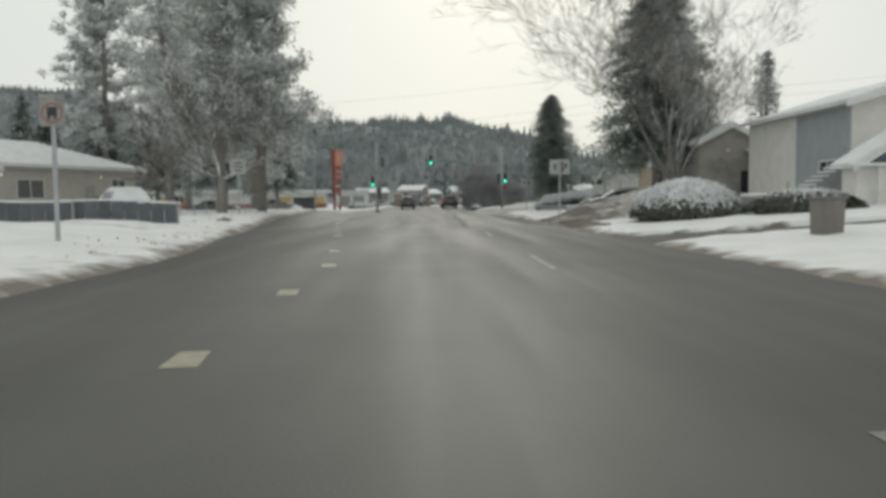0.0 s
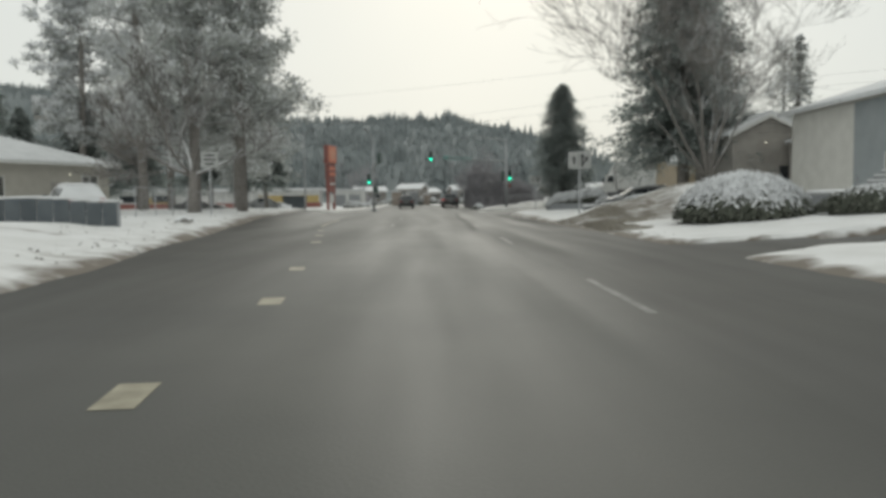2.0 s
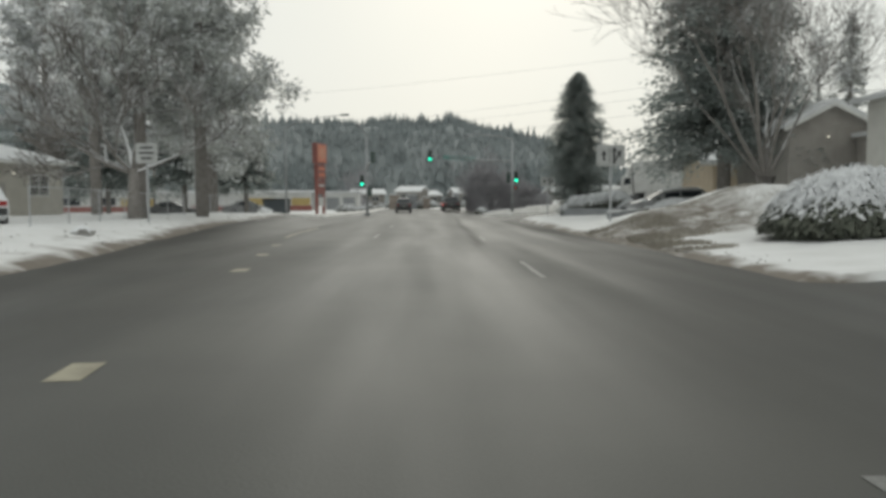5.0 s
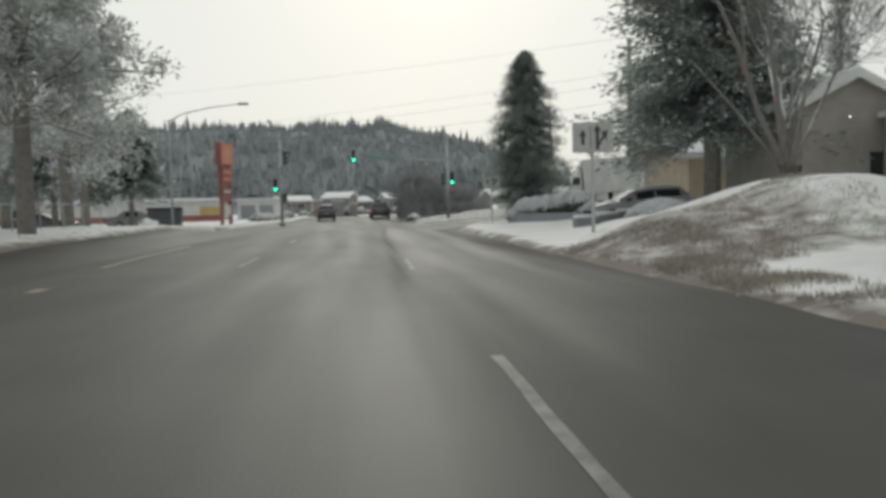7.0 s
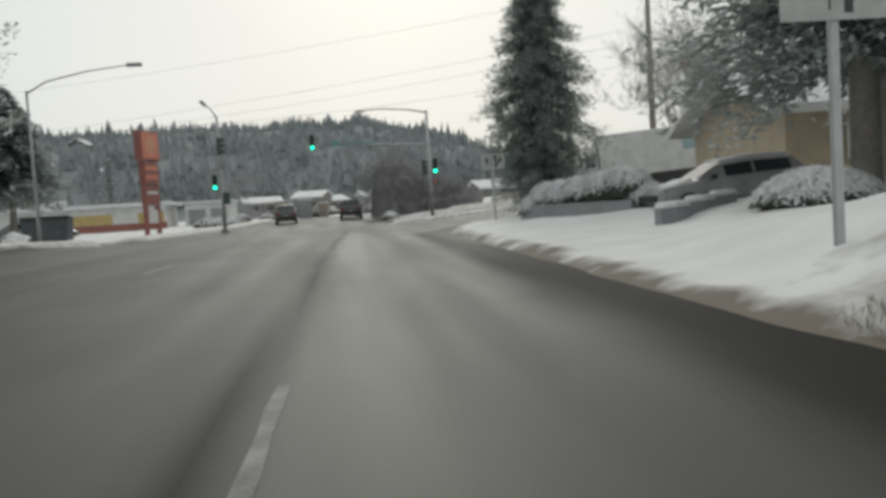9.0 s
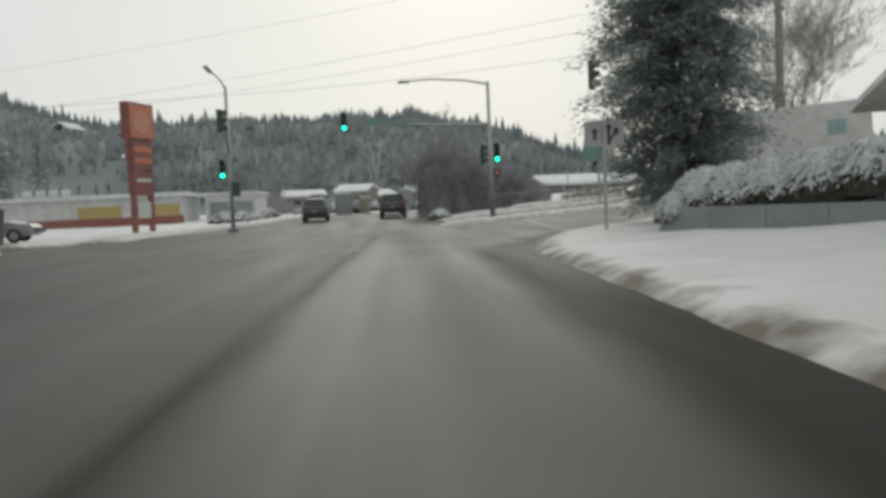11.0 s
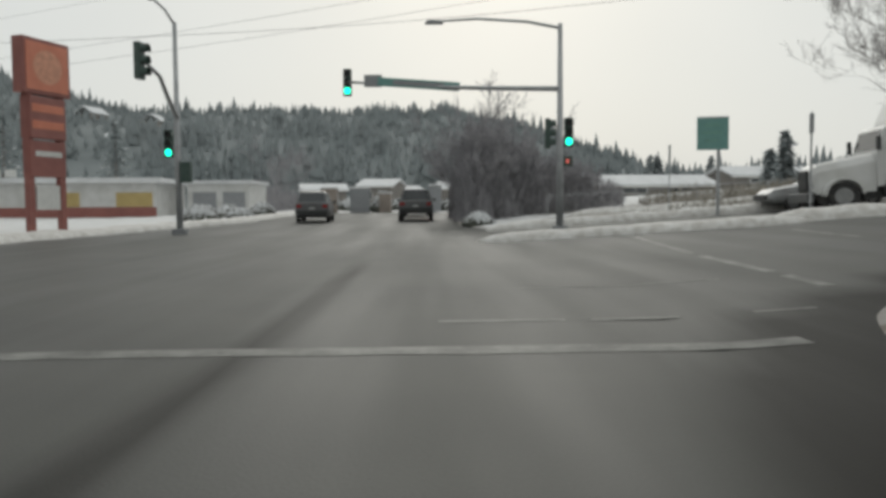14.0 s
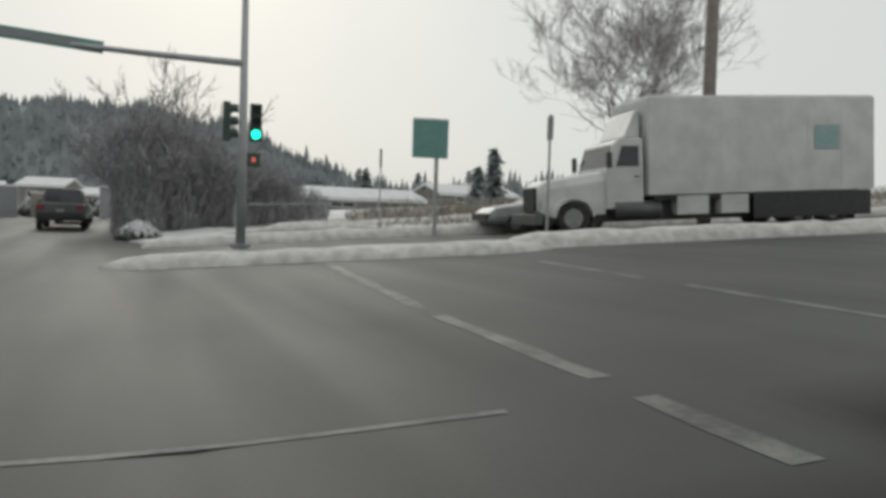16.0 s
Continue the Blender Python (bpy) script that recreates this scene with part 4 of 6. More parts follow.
def gable_house(label, m, w, d, h, rise, wall, side="x", over=0.5, name="house"):
    """The ridge runs along local y when side is x, so the gable looks along -y."""
    t = thing(name, label, "house", m)
    if side == "x":
        part("wall", MB().prism([(0, -0.6), (w, -0.6), (w, h), (w / 2, h + rise), (0, h)], 0, d, "y"), wall, t)
        k = rise / (w / 2)
        roof = [(-over, h - over * k + 0.01), (w / 2, h + rise + 0.01), (w + over, h - over * k + 0.01), (w + over, h - over * k + 0.22), (w / 2, h + rise + 0.24), (-over, h - over * k + 0.22)]
        part("roof", MB().prism(roof, -over, d + over, "y"), M_ROOFSNOW, t, "gable roof under snow")
        part("barge_board", MB().prism([(-over, h - over * k - 0.16), (w / 2, h + rise - 0.16), (w + over, h - over * k - 0.16), (w + over, h - over * k), (w / 2, h + rise), (-over, h - over * k)], -over - 0.03, -over, "y"), M_TRIM, t)
    else:
        part("wall", MB().prism([(0, -0.6), (d, -0.6), (d, h), (d / 2, h + rise), (0, h)], 0, w, "x"), wall, t)
        k = rise / (d / 2)
        roof = [(-over, h - over * k + 0.01), (d / 2, h + rise + 0.01), (d + over, h - over * k + 0.01), (d + over, h - over * k + 0.22), (d / 2, h + rise + 0.24), (-over, h - over * k + 0.22)]
        part("roof", MB().prism(roof, -over, w + over, "x"), M_ROOFSNOW, t, "gable roof under snow")
        part("fascia", MB().box(-over, -over - 0.03, h - over * k - 0.12, w + over, -over, h - over * k + 0.06), M_TRIM, t)
    return t


# low house across the road, with its porch lamp
hl = hip_house("low beige house with a snowy hip roof", pose(-34.2, 44.0, 0.5, 0, 0, 67), 24.0, 10.5, 3.5, 2.3, M_BEIGE)
for x0, x1, z0 in ((3, 5.2, 1.2), (8, 10.4, 1.2), (12.6, 14.8, 1.2), (21.4, 22.8, 1.4)):
    window_part(hl, x0, x1, z0, z0 + 1.3, 0.0)
part("door", MB().box(18.6, -0.05, 0.0, 19.6, 0.03, 2.2), M_BROWNWALL, hl, "brown front door")
part("porch_lamp", MB().box(20.2, -0.1, 2.8, 20.27, -0.02, 2.87), M_PORCH, hl, "lit white porch lamp")
part("porch_lamp", MB().box(11.3, -0.1, 2.8, 11.38, -0.02, 2.88), M_PORCH, hl, "lit white porch lamp")
siding(hl, 0, 24, 0.0, -0.3, 3.45, M_BEIGE)
hf = hip_house("front wing of the low beige house under snow", pose(-33.0, 43.2, 0.5, 0, 0, 67), 9.5, 7.0, 3.1, 1.7, M_BEIGE, "house_wing")
window_part(hf, 5.2, 7.6, 1.1, 2.3, 0.0)

# split-level house beside the road: pale far half, blue-grey near half, low brown wing behind
hr = gable_house("pale and blue-grey split-level house with a snowy roof", pose(19.3, 34.6, 0.95), 10, 10.9, 4.55, 1.5, M_PALE, "x", 0.6)
side = part("road_side", MB().box(0, -0.05, -0.3, 10.9, -0.004, 4.4), M_BEIGE, hr, at=pose(0, 10.9, 0, 0, 0, -90))
siding(side, 0.0, 5.8, -0.05, -0.2, 4.35, M_PALE)
siding(side, 5.85, 10.9, -0.05, -0.2, 4.35, M_BLUEGREY)
window_part(side, 8.4, 9.8, 0.5, 1.9, -0.09)
part("link_wall", MB().box(1.4, 10.92, -0.3, 8, 14.3, 3.2), M_BROWNWALL, hr)
part("link_roof", MB().box(1.1, 10.95, 3.204, 8.2, 14.25, 3.4), M_ROOFSNOW, hr)
hw = gable_house("low brown garage wing with a snowy gable", pose(17.5, 49.0, 0.9, 0, 0, 0), 4.0, 6, 3.9, 1.0, M_BROWNWALL, "x", 0.4, "garage_wing")
siding(hw, 0.0, 4.0, 0.0, -0.2, 3.85, M_BROWNWALL)
part("wall_lamp", MB().box(1.85, -0.1, 3.3, 1.9, -0.02, 3.35), M_PORCH, hw, "small lit wall lamp")
part("door", MB().box(2.7, -0.06, 0.0, 3.5, 0.02, 2.0), M_GLASS, hw, "dark green side door")
cp = gable_house("small entry porch with a dark blue gable and snowy eaves", pose(17.2, 30.4, 0.75), 5.2, 1.1, 1.75, 1.6, M_PALE, "x", 0.35, "entry_porch")
part("gable_face", MB().prism([(0.05, 1.72), (5.15, 1.72), (2.6, 3.28)], -0.06, -0.004, "y"), M_DARKBLUE, cp, "dark blue gable boards")
part("eave_snow", MB().box(-0.4, -0.42, 1.62, 5.6, -0.07, 1.74), M_SNOW, cp, "strip of snow over the porch opening", bevel=0.03)
part("post", MB().box(0.7, -0.32, -0.5, 0.82, -0.2, 1.62), M_TRIM, cp, "slim porch post")
st = thing("front_steps", "snowy concrete front steps climbing to the house", "steps", pose(15.7, 34.2, 0.72))
for i in range(9):
    part("step", MB().box(0.28 * i, -0.8, -0.6, 0.28 * i + 0.28, 0.3, 0.19 * (i + 1)), M_CONCRETE, st, bevel=0.015)
    part("step_snow", MB().box(0.28 * i + 0.02, -0.83, 0.19 * (i + 1) + 0.004, 0.28 * i + 0.27, 0.28, 0.19 * (i + 1) + 0.07), M_SNOW, st)
part("landing", MB().box(2.525, -0.8, -0.6, 3.55, 0.3, 1.71), M_CONCRETE, st)
for x, z in ((0.1, 0.19), (2.6, 1.71)):
    part("rail_post", MB().box(x, -0.86, z - 0.3, x + 0.06, -0.8, z + 0.95), M_SIGNGREY, st)

# tan house behind the spruce, with deep snowy eaves
ht = gable_house("low tan house with deep snowy eaves", pose(18.2, 60.5, 0.95, 0, 0, -8), 17, 10, 2.9, 1.7, M_TAN, "y", 1.0)
window_part(ht, 2.2, 4.4, 0.9, 2.1, -0.04)
window_part(ht, 9.0, 11.4, 0.9, 2.1, -0.04)
part("door", MB().box(6.2, -0.06, 0.0, 7.1, 0.02, 2.05), M_BROWNWALL, ht, "brown front door")


# ---- walls, fences and yard things ----
def low_wall(label, p, q, h, thick=0.22, seed=0, group=""):
    """A block wall in sections with a rounded cap of snow."""
    t = thing("garden_wall", label, "wall", None, group)
    n = max(1, int(math.hypot(q[0] - p[0], q[1] - p[1]) / 1.6))
    d = Vector((q[0] - p[0], q[1] - p[1], 0)) / n
    turn = math.degrees(math.atan2(d.y, d.x))
    for i in range(n):
        x, y = p[0] + d.x * i, p[1] + d.y * i
        z = road_z(x + d.x / 2, y + d.y / 2)
        part("panel", MB().box(0.006, -thick / 2, -0.4, d.length - 0.006, thick / 2, h), M_CONCRETE, t, bevel=0.012, at=pose(x, y, z, 0, 0, turn))
        mb = MB()
        prof = [(-thick * 0.6, h + 0.004), (-thick * 0.5, h + 0.1), (-thick * 0.1, h + 0.15), (thick * 0.35, h + 0.12), (thick * 0.6, h + 0.004)]
        mb.prism(prof, 0, d.length, "x")
        part("snow_cap", mb, M_SNOW, t, "cap of fresh snow", at=pose(x, y, z, 0, 0, turn), smooth=True)
    return t


rw = thing("retaining_wall", "grey retaining wall rising under a snowy hedge", "wall", pose(9.0, 62.4, 0.24, 0, 2.4, math.degrees(math.atan2(-1.183, 0.92))))
for k in range(4):
    part("panel", MB().prism([(1.14 * k + 0.005, -0.5), (1.14 * k + 1.135, -0.5), (1.14 * k + 1.135, 0.56 + 0.05 * (k + 1)), (1.14 * k + 0.005, 0.56 + 0.05 * k)], -0.11, 0.11, "y"), M_CONCRETE, rw, bevel=0.012)
low_wall("low dark grey garden wall capped with snow", (9.4, 51.2), (13.4, 55.3), 0.38, 0.16)
low_wall("dark grey garden wall capped with snow", (12.6, 30.6), (15.9, 30.2), 0.7)


def board_fence():
    t = thing("board_fence", "low blue-grey board fence with a snowy top rail", "fence")
    x = -9.1
    while x > -34:
        y = 28.1 + 0.06 * (-9 - x)
        z = ground_z(x, y)
        part("board", MB().box(-0.235, -0.015, 0, 0.235, 0.015, 0.8), M_FENCE, t, at=pose(x - 0.25, y, z - 0.1, 0, 0, -3.4), bevel=0.004)
        x -= 0.49
    for x in (-9.05, -12.9, -17.7, -22.5, -27.3, -32.1):
        y = 28.0 + 0.06 * (-9 - x)
        z = ground_z(x, y)
        part("post", MB().box(-0.035, -0.035, -0.3, 0.035, 0.035, 0.84), M_SIGNGREY, t, "grey post", at=pose(x, y - 0.06, z - 0.1))
    mb = MB()
    n = 20
    pts = [(-9.0 - 25.2 * i / n, 28.1 + 0.06 * 25.2 * i / n, ground_z(-9.0 - 25.2 * i / n, 28.1) + 0.74) for i in range(n + 1)]
    mb.tube(pts, 0.045, 6)
    part("top_rail", mb, M_SNOW, t, "top rail under snow")


board_fence()


def wire_fence(label, pts, h, gap, group=""):
    t = thing("wire_fence", label, "fence", None, group)
    rail, posts = MB(), []
    line = []
    for (ax, ay), (bx, by) in zip(pts, pts[1:]):
        n = max(1, round(math.hypot(bx - ax, by - ay) / gap))
        line += [(ax + (bx - ax) * i / n, ay + (by - ay) * i / n) for i in range(n)]
    line.append(pts[-1])
    tops = [(x, y, ground_z(x, y) + h) for x, y in line]
    rail.tube(tops, 0.02, 6)
    part("top_rail", rail, M_STEEL, t)
    for x, y, z in tops:
        part("post", MB().tube([(x, y, z - h - 0.3), (x, y, z + 0.05)], 0.024, 6), M_STEEL, t)
    mesh = MB()
    for (ax, ay, az), (bx, by, bz) in zip(tops, tops[1:]):
        for k in range(8):
            f = k / 8
            for s in (0, 1):
                a = (ax + (bx - ax) * f, ay + (by - ay) * f, az + (bz - az) * f - (h - 0.05) * s)
                g = min(1.0, f + 0.45)
                b = (ax + (bx - ax) * g, ay + (by - ay) * g, az + (bz - az) * g - (h - 0.05) * (1 - s))
                mesh.tube([a, b], 0.0025, 3, cap=False)
    part("mesh", mesh, M_STEEL, t, "thin diagonal wire mesh")
    return t


wire_fence("galvanised wire fence along the yard", [(-11.2, 35), (-12.0, 44), (-13.2, 58), (-13.6, 70)], 1.15, 3.2)
wire_fence("galvanised wire fence above the side road", [(10, 99.5), (30, 101.5), (60, 103)], 1.0, 4.0)


# ---- signs ----
def lane_sign(x, y, w, h, foot, z0, turn, label):
    """A white lane-use sign: straight arrow and straight-or-right arrow on one sheet."""
    t = thing("lane_sign", label, "road sign", pose(x, y, 0, 0, 0, turn))
    part("post", MB().box(-0.04, 0.02, foot - 0.4, 0.04, 0.09, z0 + h), M_STEEL, t)
    part("panel", MB().box(-w / 2, 0, z0, w / 2, 0.012, z0 + h), M_SIGNWHITE, t, bevel=0.003)
    def arrow(cx, bend):
        mb = MB()
        y0, y1 = -0.006, -0.002
        b, s = z0 + (0.08 if bend else 0.26) * h, w * 0.04
        top = z0 + (0.92 if bend else 0.76) * h
        mb.box(cx - s, y0, b, cx + s, y1, top - 0.2 * h)
        mb.prism([(cx - 2.4 * s, top - 0.22 * h), (cx + 2.4 * s, top - 0.22 * h), (cx, top)], y0, y1, "y")
        if bend:
            mb.prism([(cx + s, b + 0.12 * h), (cx + s, b + 0.26 * h), (cx + 3.4 * s, b + 0.5 * h), (cx + 4.6 * s, b + 0.42 * h)], y0, y1, "y")
            mb.prism([(cx + 2.4 * s, b + 0.58 * h), (cx + 5.6 * s, b + 0.3 * h), (cx + 6.4 * s, b + 0.66 * h)], y0, y1, "y")
        return mb
    part("arrow", arrow(-w * 0.24, False), M_BLACK, t, "black straight-ahead arrow")
    part("arrow", arrow(w * 0.12, True), M_BLACK, t, "black straight-or-right arrow")
    bar = MB().box(-w * 0.06, -0.006, z0 + 0.12 * h, -w * 0.045, -0.002, z0 + 0.88 * h)
    part("divider", bar, M_BLACK, t)
    return t


lane_sign(7.25, 41.8, 1.08, 0.8, 0.2, 2.55, -4, "white lane-use sign with two black arrows")
lane_sign(8.5, 64.9, 0.95, 0.62, 0.2, 2.3, -6, "white lane-use sign with two black arrows beside the fir")


def text_sign(x, y, w, h, z0, turn, label, rows, name="road_sign", foot=0.0):
    t = thing(name, label, "road sign", pose(x, y, 0, 0, 0, turn))
    part("post", MB().box(-0.035, 0.02, foot - 0.4, 0.035, 0.08, z0 + h), M_STEEL, t)
    part("panel", MB().box(-w / 2, 0, z0, w / 2, 0.012, z0 + h), M_SIGNWHITE, t, bevel=0.003)
    for i, k in enumerate(rows):
        z = z0 + h * (0.78 - 0.26 * i)
        part("text_bar", MB().box(-w * k / 2, -0.006, z - 0.05 * h, w * k / 2, -0.002, z + 0.05 * h), M_BLACK, t)
    return t


text_sign(-10.05, 41.2, 0.78, 0.74, 2.72, 3, "white regulatory sign on a steel post in the verge", (0.6, 0.7, 0.5), foot=0.3)


def symbol_sign(x, y, z0, turn):
    t = thing("road_sign", "dirty grey square sign with a ringed vehicle symbol", "road sign", pose(x, y, 0, 0, 0, turn))
    part("post", MB().box(-0.04, 0.02, 0.0, 0.04, 0.09, z0 + 0.8), M_STEEL, t)
    part("panel", MB().box(-0.25, 0, z0 + 0.16, 0.25, 0.012, z0 + 0.7), M_SIGNDULL, t, bevel=0.003)
    ring = MB()
    for i in range(24):
        a, b = 2 * math.pi * i / 24, 2 * math.pi * (i + 1) / 24
        ring.prism([(0.215 * math.cos(a), z0 + 0.43 + 0.215 * math.sin(a)), (0.215 * math.cos(b), z0 + 0.43 + 0.215 * math.sin(b)), (0.18 * math.cos(b), z0 + 0.43 + 0.18 * math.sin(b)), (0.18 * math.cos(a), z0 + 0.43 + 0.18 * math.sin(a))], -0.006, -0.002, "y")
    part("ring", ring, M_RED, t, "red ring")
    sym = MB().box(-0.1, -0.005, z0 + 0.37, 0.1, -0.002, z0 + 0.56)
    sym.box(-0.09, -0.005, z0 + 0.29, -0.04, -0.002, z0 + 0.37).box(0.04, -0.005, z0 + 0.29, 0.09, -0.002, z0 + 0.37)
    part("symbol", sym, M_BLACK, t, "black vehicle symbol")
    part("upper_plate", MB().box(-0.25, 0, z0 + 0.74, 0.25, 0.012, z0 + 0.82), M_SIGNDULL, t)


symbol_sign(-7.95, 16.5, 2.66, 8)

# big green guide sign, seen across the side road
gs = thing("guide_sign", "green highway guide sign on one steel post", "road sign", pose(14.85, 89.9, road_z(14.6, 89.9) + 0.12, 0, 0, -14))
part("post", MB().box(0.2, 0.03, -0.4, 0.32, 0.15, 3.6), M_STEEL, gs)
part("panel", MB().box(-0.55, 0, 2.45, 0.62, 0.025, 3.68), M_SIGNGREEN, gs, bevel=0.004)
for z, w in ((3.4, 0.3), (3.12, 0.38), (2.82, 0.26)):
    part("text_bar", MB().box(-w, -0.006, z - 0.05, w, -0.002, z + 0.05), mat("faded_white_legend", (0.2, 0.4, 0.33)), gs)
part("snow_cap", MB().prism([(-0.02, 3.684), (0.0, 3.74), (0.03, 3.74), (0.06, 3.684)], -0.55, 0.62, "x"), M_SNOW, gs)
ps = thing("marker_post", "thin steel marker post by the side road", "post", pose(13.5, 90.8, road_z(13.5, 90.8)))
part("shaft", MB().tube([(0, 0, -0.4), (0, 0, 2.9)], 0.024, 6), M_STEEL, ps)
part("tip", MB().box(-0.035, -0.026, 2.3, 0.035, 0.026, 2.9), M_SIGNGREY, ps)


# orange pylon sign
def pylon():
    t = thing("pylon_sign", "tall orange pylon sign on two posts", "shop sign", pose(-10.33, 89.2, 0.1, 0, 0, 72))
    part("cabinet", MB().box(-1.1, -0.25, 5.1, 1.1, 0.25, 7.1), M_RED, t, "dark red metal sign cabinet", bevel=0.03)
    part("face", MB().box(-0.98, -0.275, 5.24, 0.98, -0.254, 6.96), M_ORANGE, t, "faded orange face with a pale emblem")
    disc = [(0.68 * math.cos(a), 6.1 + 0.62 * math.sin(a)) for a in np.linspace(0, 2 * math.pi, 25)[:-1]]
    part("emblem", MB().prism(disc, -0.284, -0.279, "y"), mat("pale_orange_emblem", (0.74, 0.36, 0.24)), t)
    part("lower_cabinet", MB().box(-0.85, -0.22, 3.5, 0.85, 0.22, 5.02), M_RED, t, bevel=0.02)
    for z in (4.6, 4.0):
        part("text_bar", MB().box(-0.75, -0.232, z - 0.15, 0.75, -0.224, z + 0.15), M_ORANGE, t)
    part("price_board", MB().box(-0.85, -0.17, 2.1, 0.85, 0.17, 3.42), M_RED, t, bevel=0.02)
    part("text_bar", MB().box(-0.6, -0.182, 2.85, 0.65, -0.174, 3.05), M_TRIM, t)
    for x in (-0.75, 0.75):
        part("post", MB().box(x - 0.12, -0.12, -0.4, x + 0.12, 0.12, 5.1), M_RED, t)
    part("lower_panel", MB().box(-0.55, -0.12, 0.9, 0.55, 0.1, 1.8), M_TRIM, t)


pylon()


# ---- filling station and other low buildings across the junction ----
def station():
    t = thing("filling_station", "long low white shop with red base and yellow bands", "shop", pose(-14.8, 113.5, 0.3, 0, 0, 5))
    part("wall", MB().box(-42, 0, -0.4, 0, 9, 2.4), M_CARWHITE, t)
    part("base_band", MB().box(-42, -0.06, -0.4, 0.06, -0.002, 0.75), M_RED, t, "dull red base band")
    for a, b in ((-8.5, -5.0), (-24, -20), (-2.6, -0.2)):
        part("band", MB().box(a, -0.05, 0.78, b, -0.004, 1.75), M_YELLOW, t, "yellow panel")
    roof = [(-0.5, 2.4), (-0.5, 2.75), (9.5, 2.75), (9.5, 2.4)]
    part("roof", MB().prism(roof, -42.5, 0.5, "x"), M_ROOFSNOW, t, "flat roof under snow")
    for i in range(5):
        part("window", MB().box(-40 + 4.3 * i, -0.055, 0.95, -37.6 + 4.3 * i, -0.01, 1.9), M_GLASS, t)
    for k, w in enumerate((0.7, 0.7, 0.7, 0.7)):
        part("letter_bar", MB().box(-12.5 + k * 1.0, -0.6, 2.8, -12.5 + k * 1.0 + w, -0.5, 3.3), M_TRIM, t)


station()
shed = thing("white_shed", "small white flat-roofed building by the lot", "building", pose(-11.4, 117, 0.4))
part("wall", MB().box(-2.3, 0, -0.5, 2.2, 6, 2.3), M_CARWHITE, shed)
part("roof", MB().box(-2.5, -0.2, 2.303, 2.4, 6.2, 2.55), M_ROOFSNOW, shed)
part("roller_door", MB().box(-1.9, -0.05, -0.3, -0.2, 0.02, 1.7), M_SIGNGREY, shed)
part("roller_door", MB().box(0.3, -0.05, -0.3, 1.9, 0.02, 1.7), M_SIGNGREY, shed)
for x, y, w, h, col, turn in ((6.5, 178, 7, 2.6, M_FARWALL, 10), (-6.0, 172, 5, 2.9, M_FARWALL, -14), (21, 136, 12, 1.2, M_FARWALL, 6), (-1.0, 184, 5, 2.2, M_FARWALL, 24), (-16, 184, 7, 2.6, M_FARWALL, 12), (36, 140, 9, 1.2, M_FARWALL, 4)):
    t = gable_house("distant low house with a snowy roof", pose(x, y, road_z(x, y) + 0.2, 0, 0, turn), w, 7, h, 0.9, col, "y", 0.4)
    tagged(t, group="houses beyond the crossing")
    window_part(t, w * 0.2, w * 0.4, h * 0.35, h * 0.75, -0.04)
    window_part(t, w * 0.6, w * 0.8, h * 0.35, h * 0.75, -0.04)


# ---- signals, lamps, poles and wires ----
def signal_head(parent, x, y, z, turn, lit=2, name="signal_head"):
    """Three lenses with visors in a dark housing; z is the lowest lens. It faces local -y."""
    at = pose(x, y, z, 0, 0, turn)
    hd = part(name, MB().box(-0.17, 0, -0.2, 0.17, 0.2, 0.9), M_SIGNALBOX, parent, "dark green three-lens signal head", bevel=0.03, at=at)
    for i in range(3):
        c = 0.7 - 0.35 * i
        disc = [(0.13 * math.cos(a), c + 0.13 * math.sin(a)) for a in np.linspace(0, 2 * math.pi, 17)[:-1]]
        part("lens", MB().prism(disc, -0.03, -0.005, "y"), M_GREENLAMP if i == lit else M_BLACK, hd, "lit green lens" if i == lit else "")
        vis = MB()
        for k in range(10):
            a, b = math.pi * (k / 10 * 1.3 - 0.15), math.pi * ((k + 1) / 10 * 1.3 - 0.15)
            vis.prism([(0.155 * math.cos(a), c + 0.155 * math.sin(a)), (0.155 * math.cos(b), c + 0.155 * math.sin(b)), (0.14 * math.cos(b), c + 0.14 * math.sin(b)), (0.14 * math.cos(a), c + 0.14 * math.sin(a))], -0.2, -0.003, "y")
        part("visor", vis, M_SIGNALBOX, hd)
    return hd


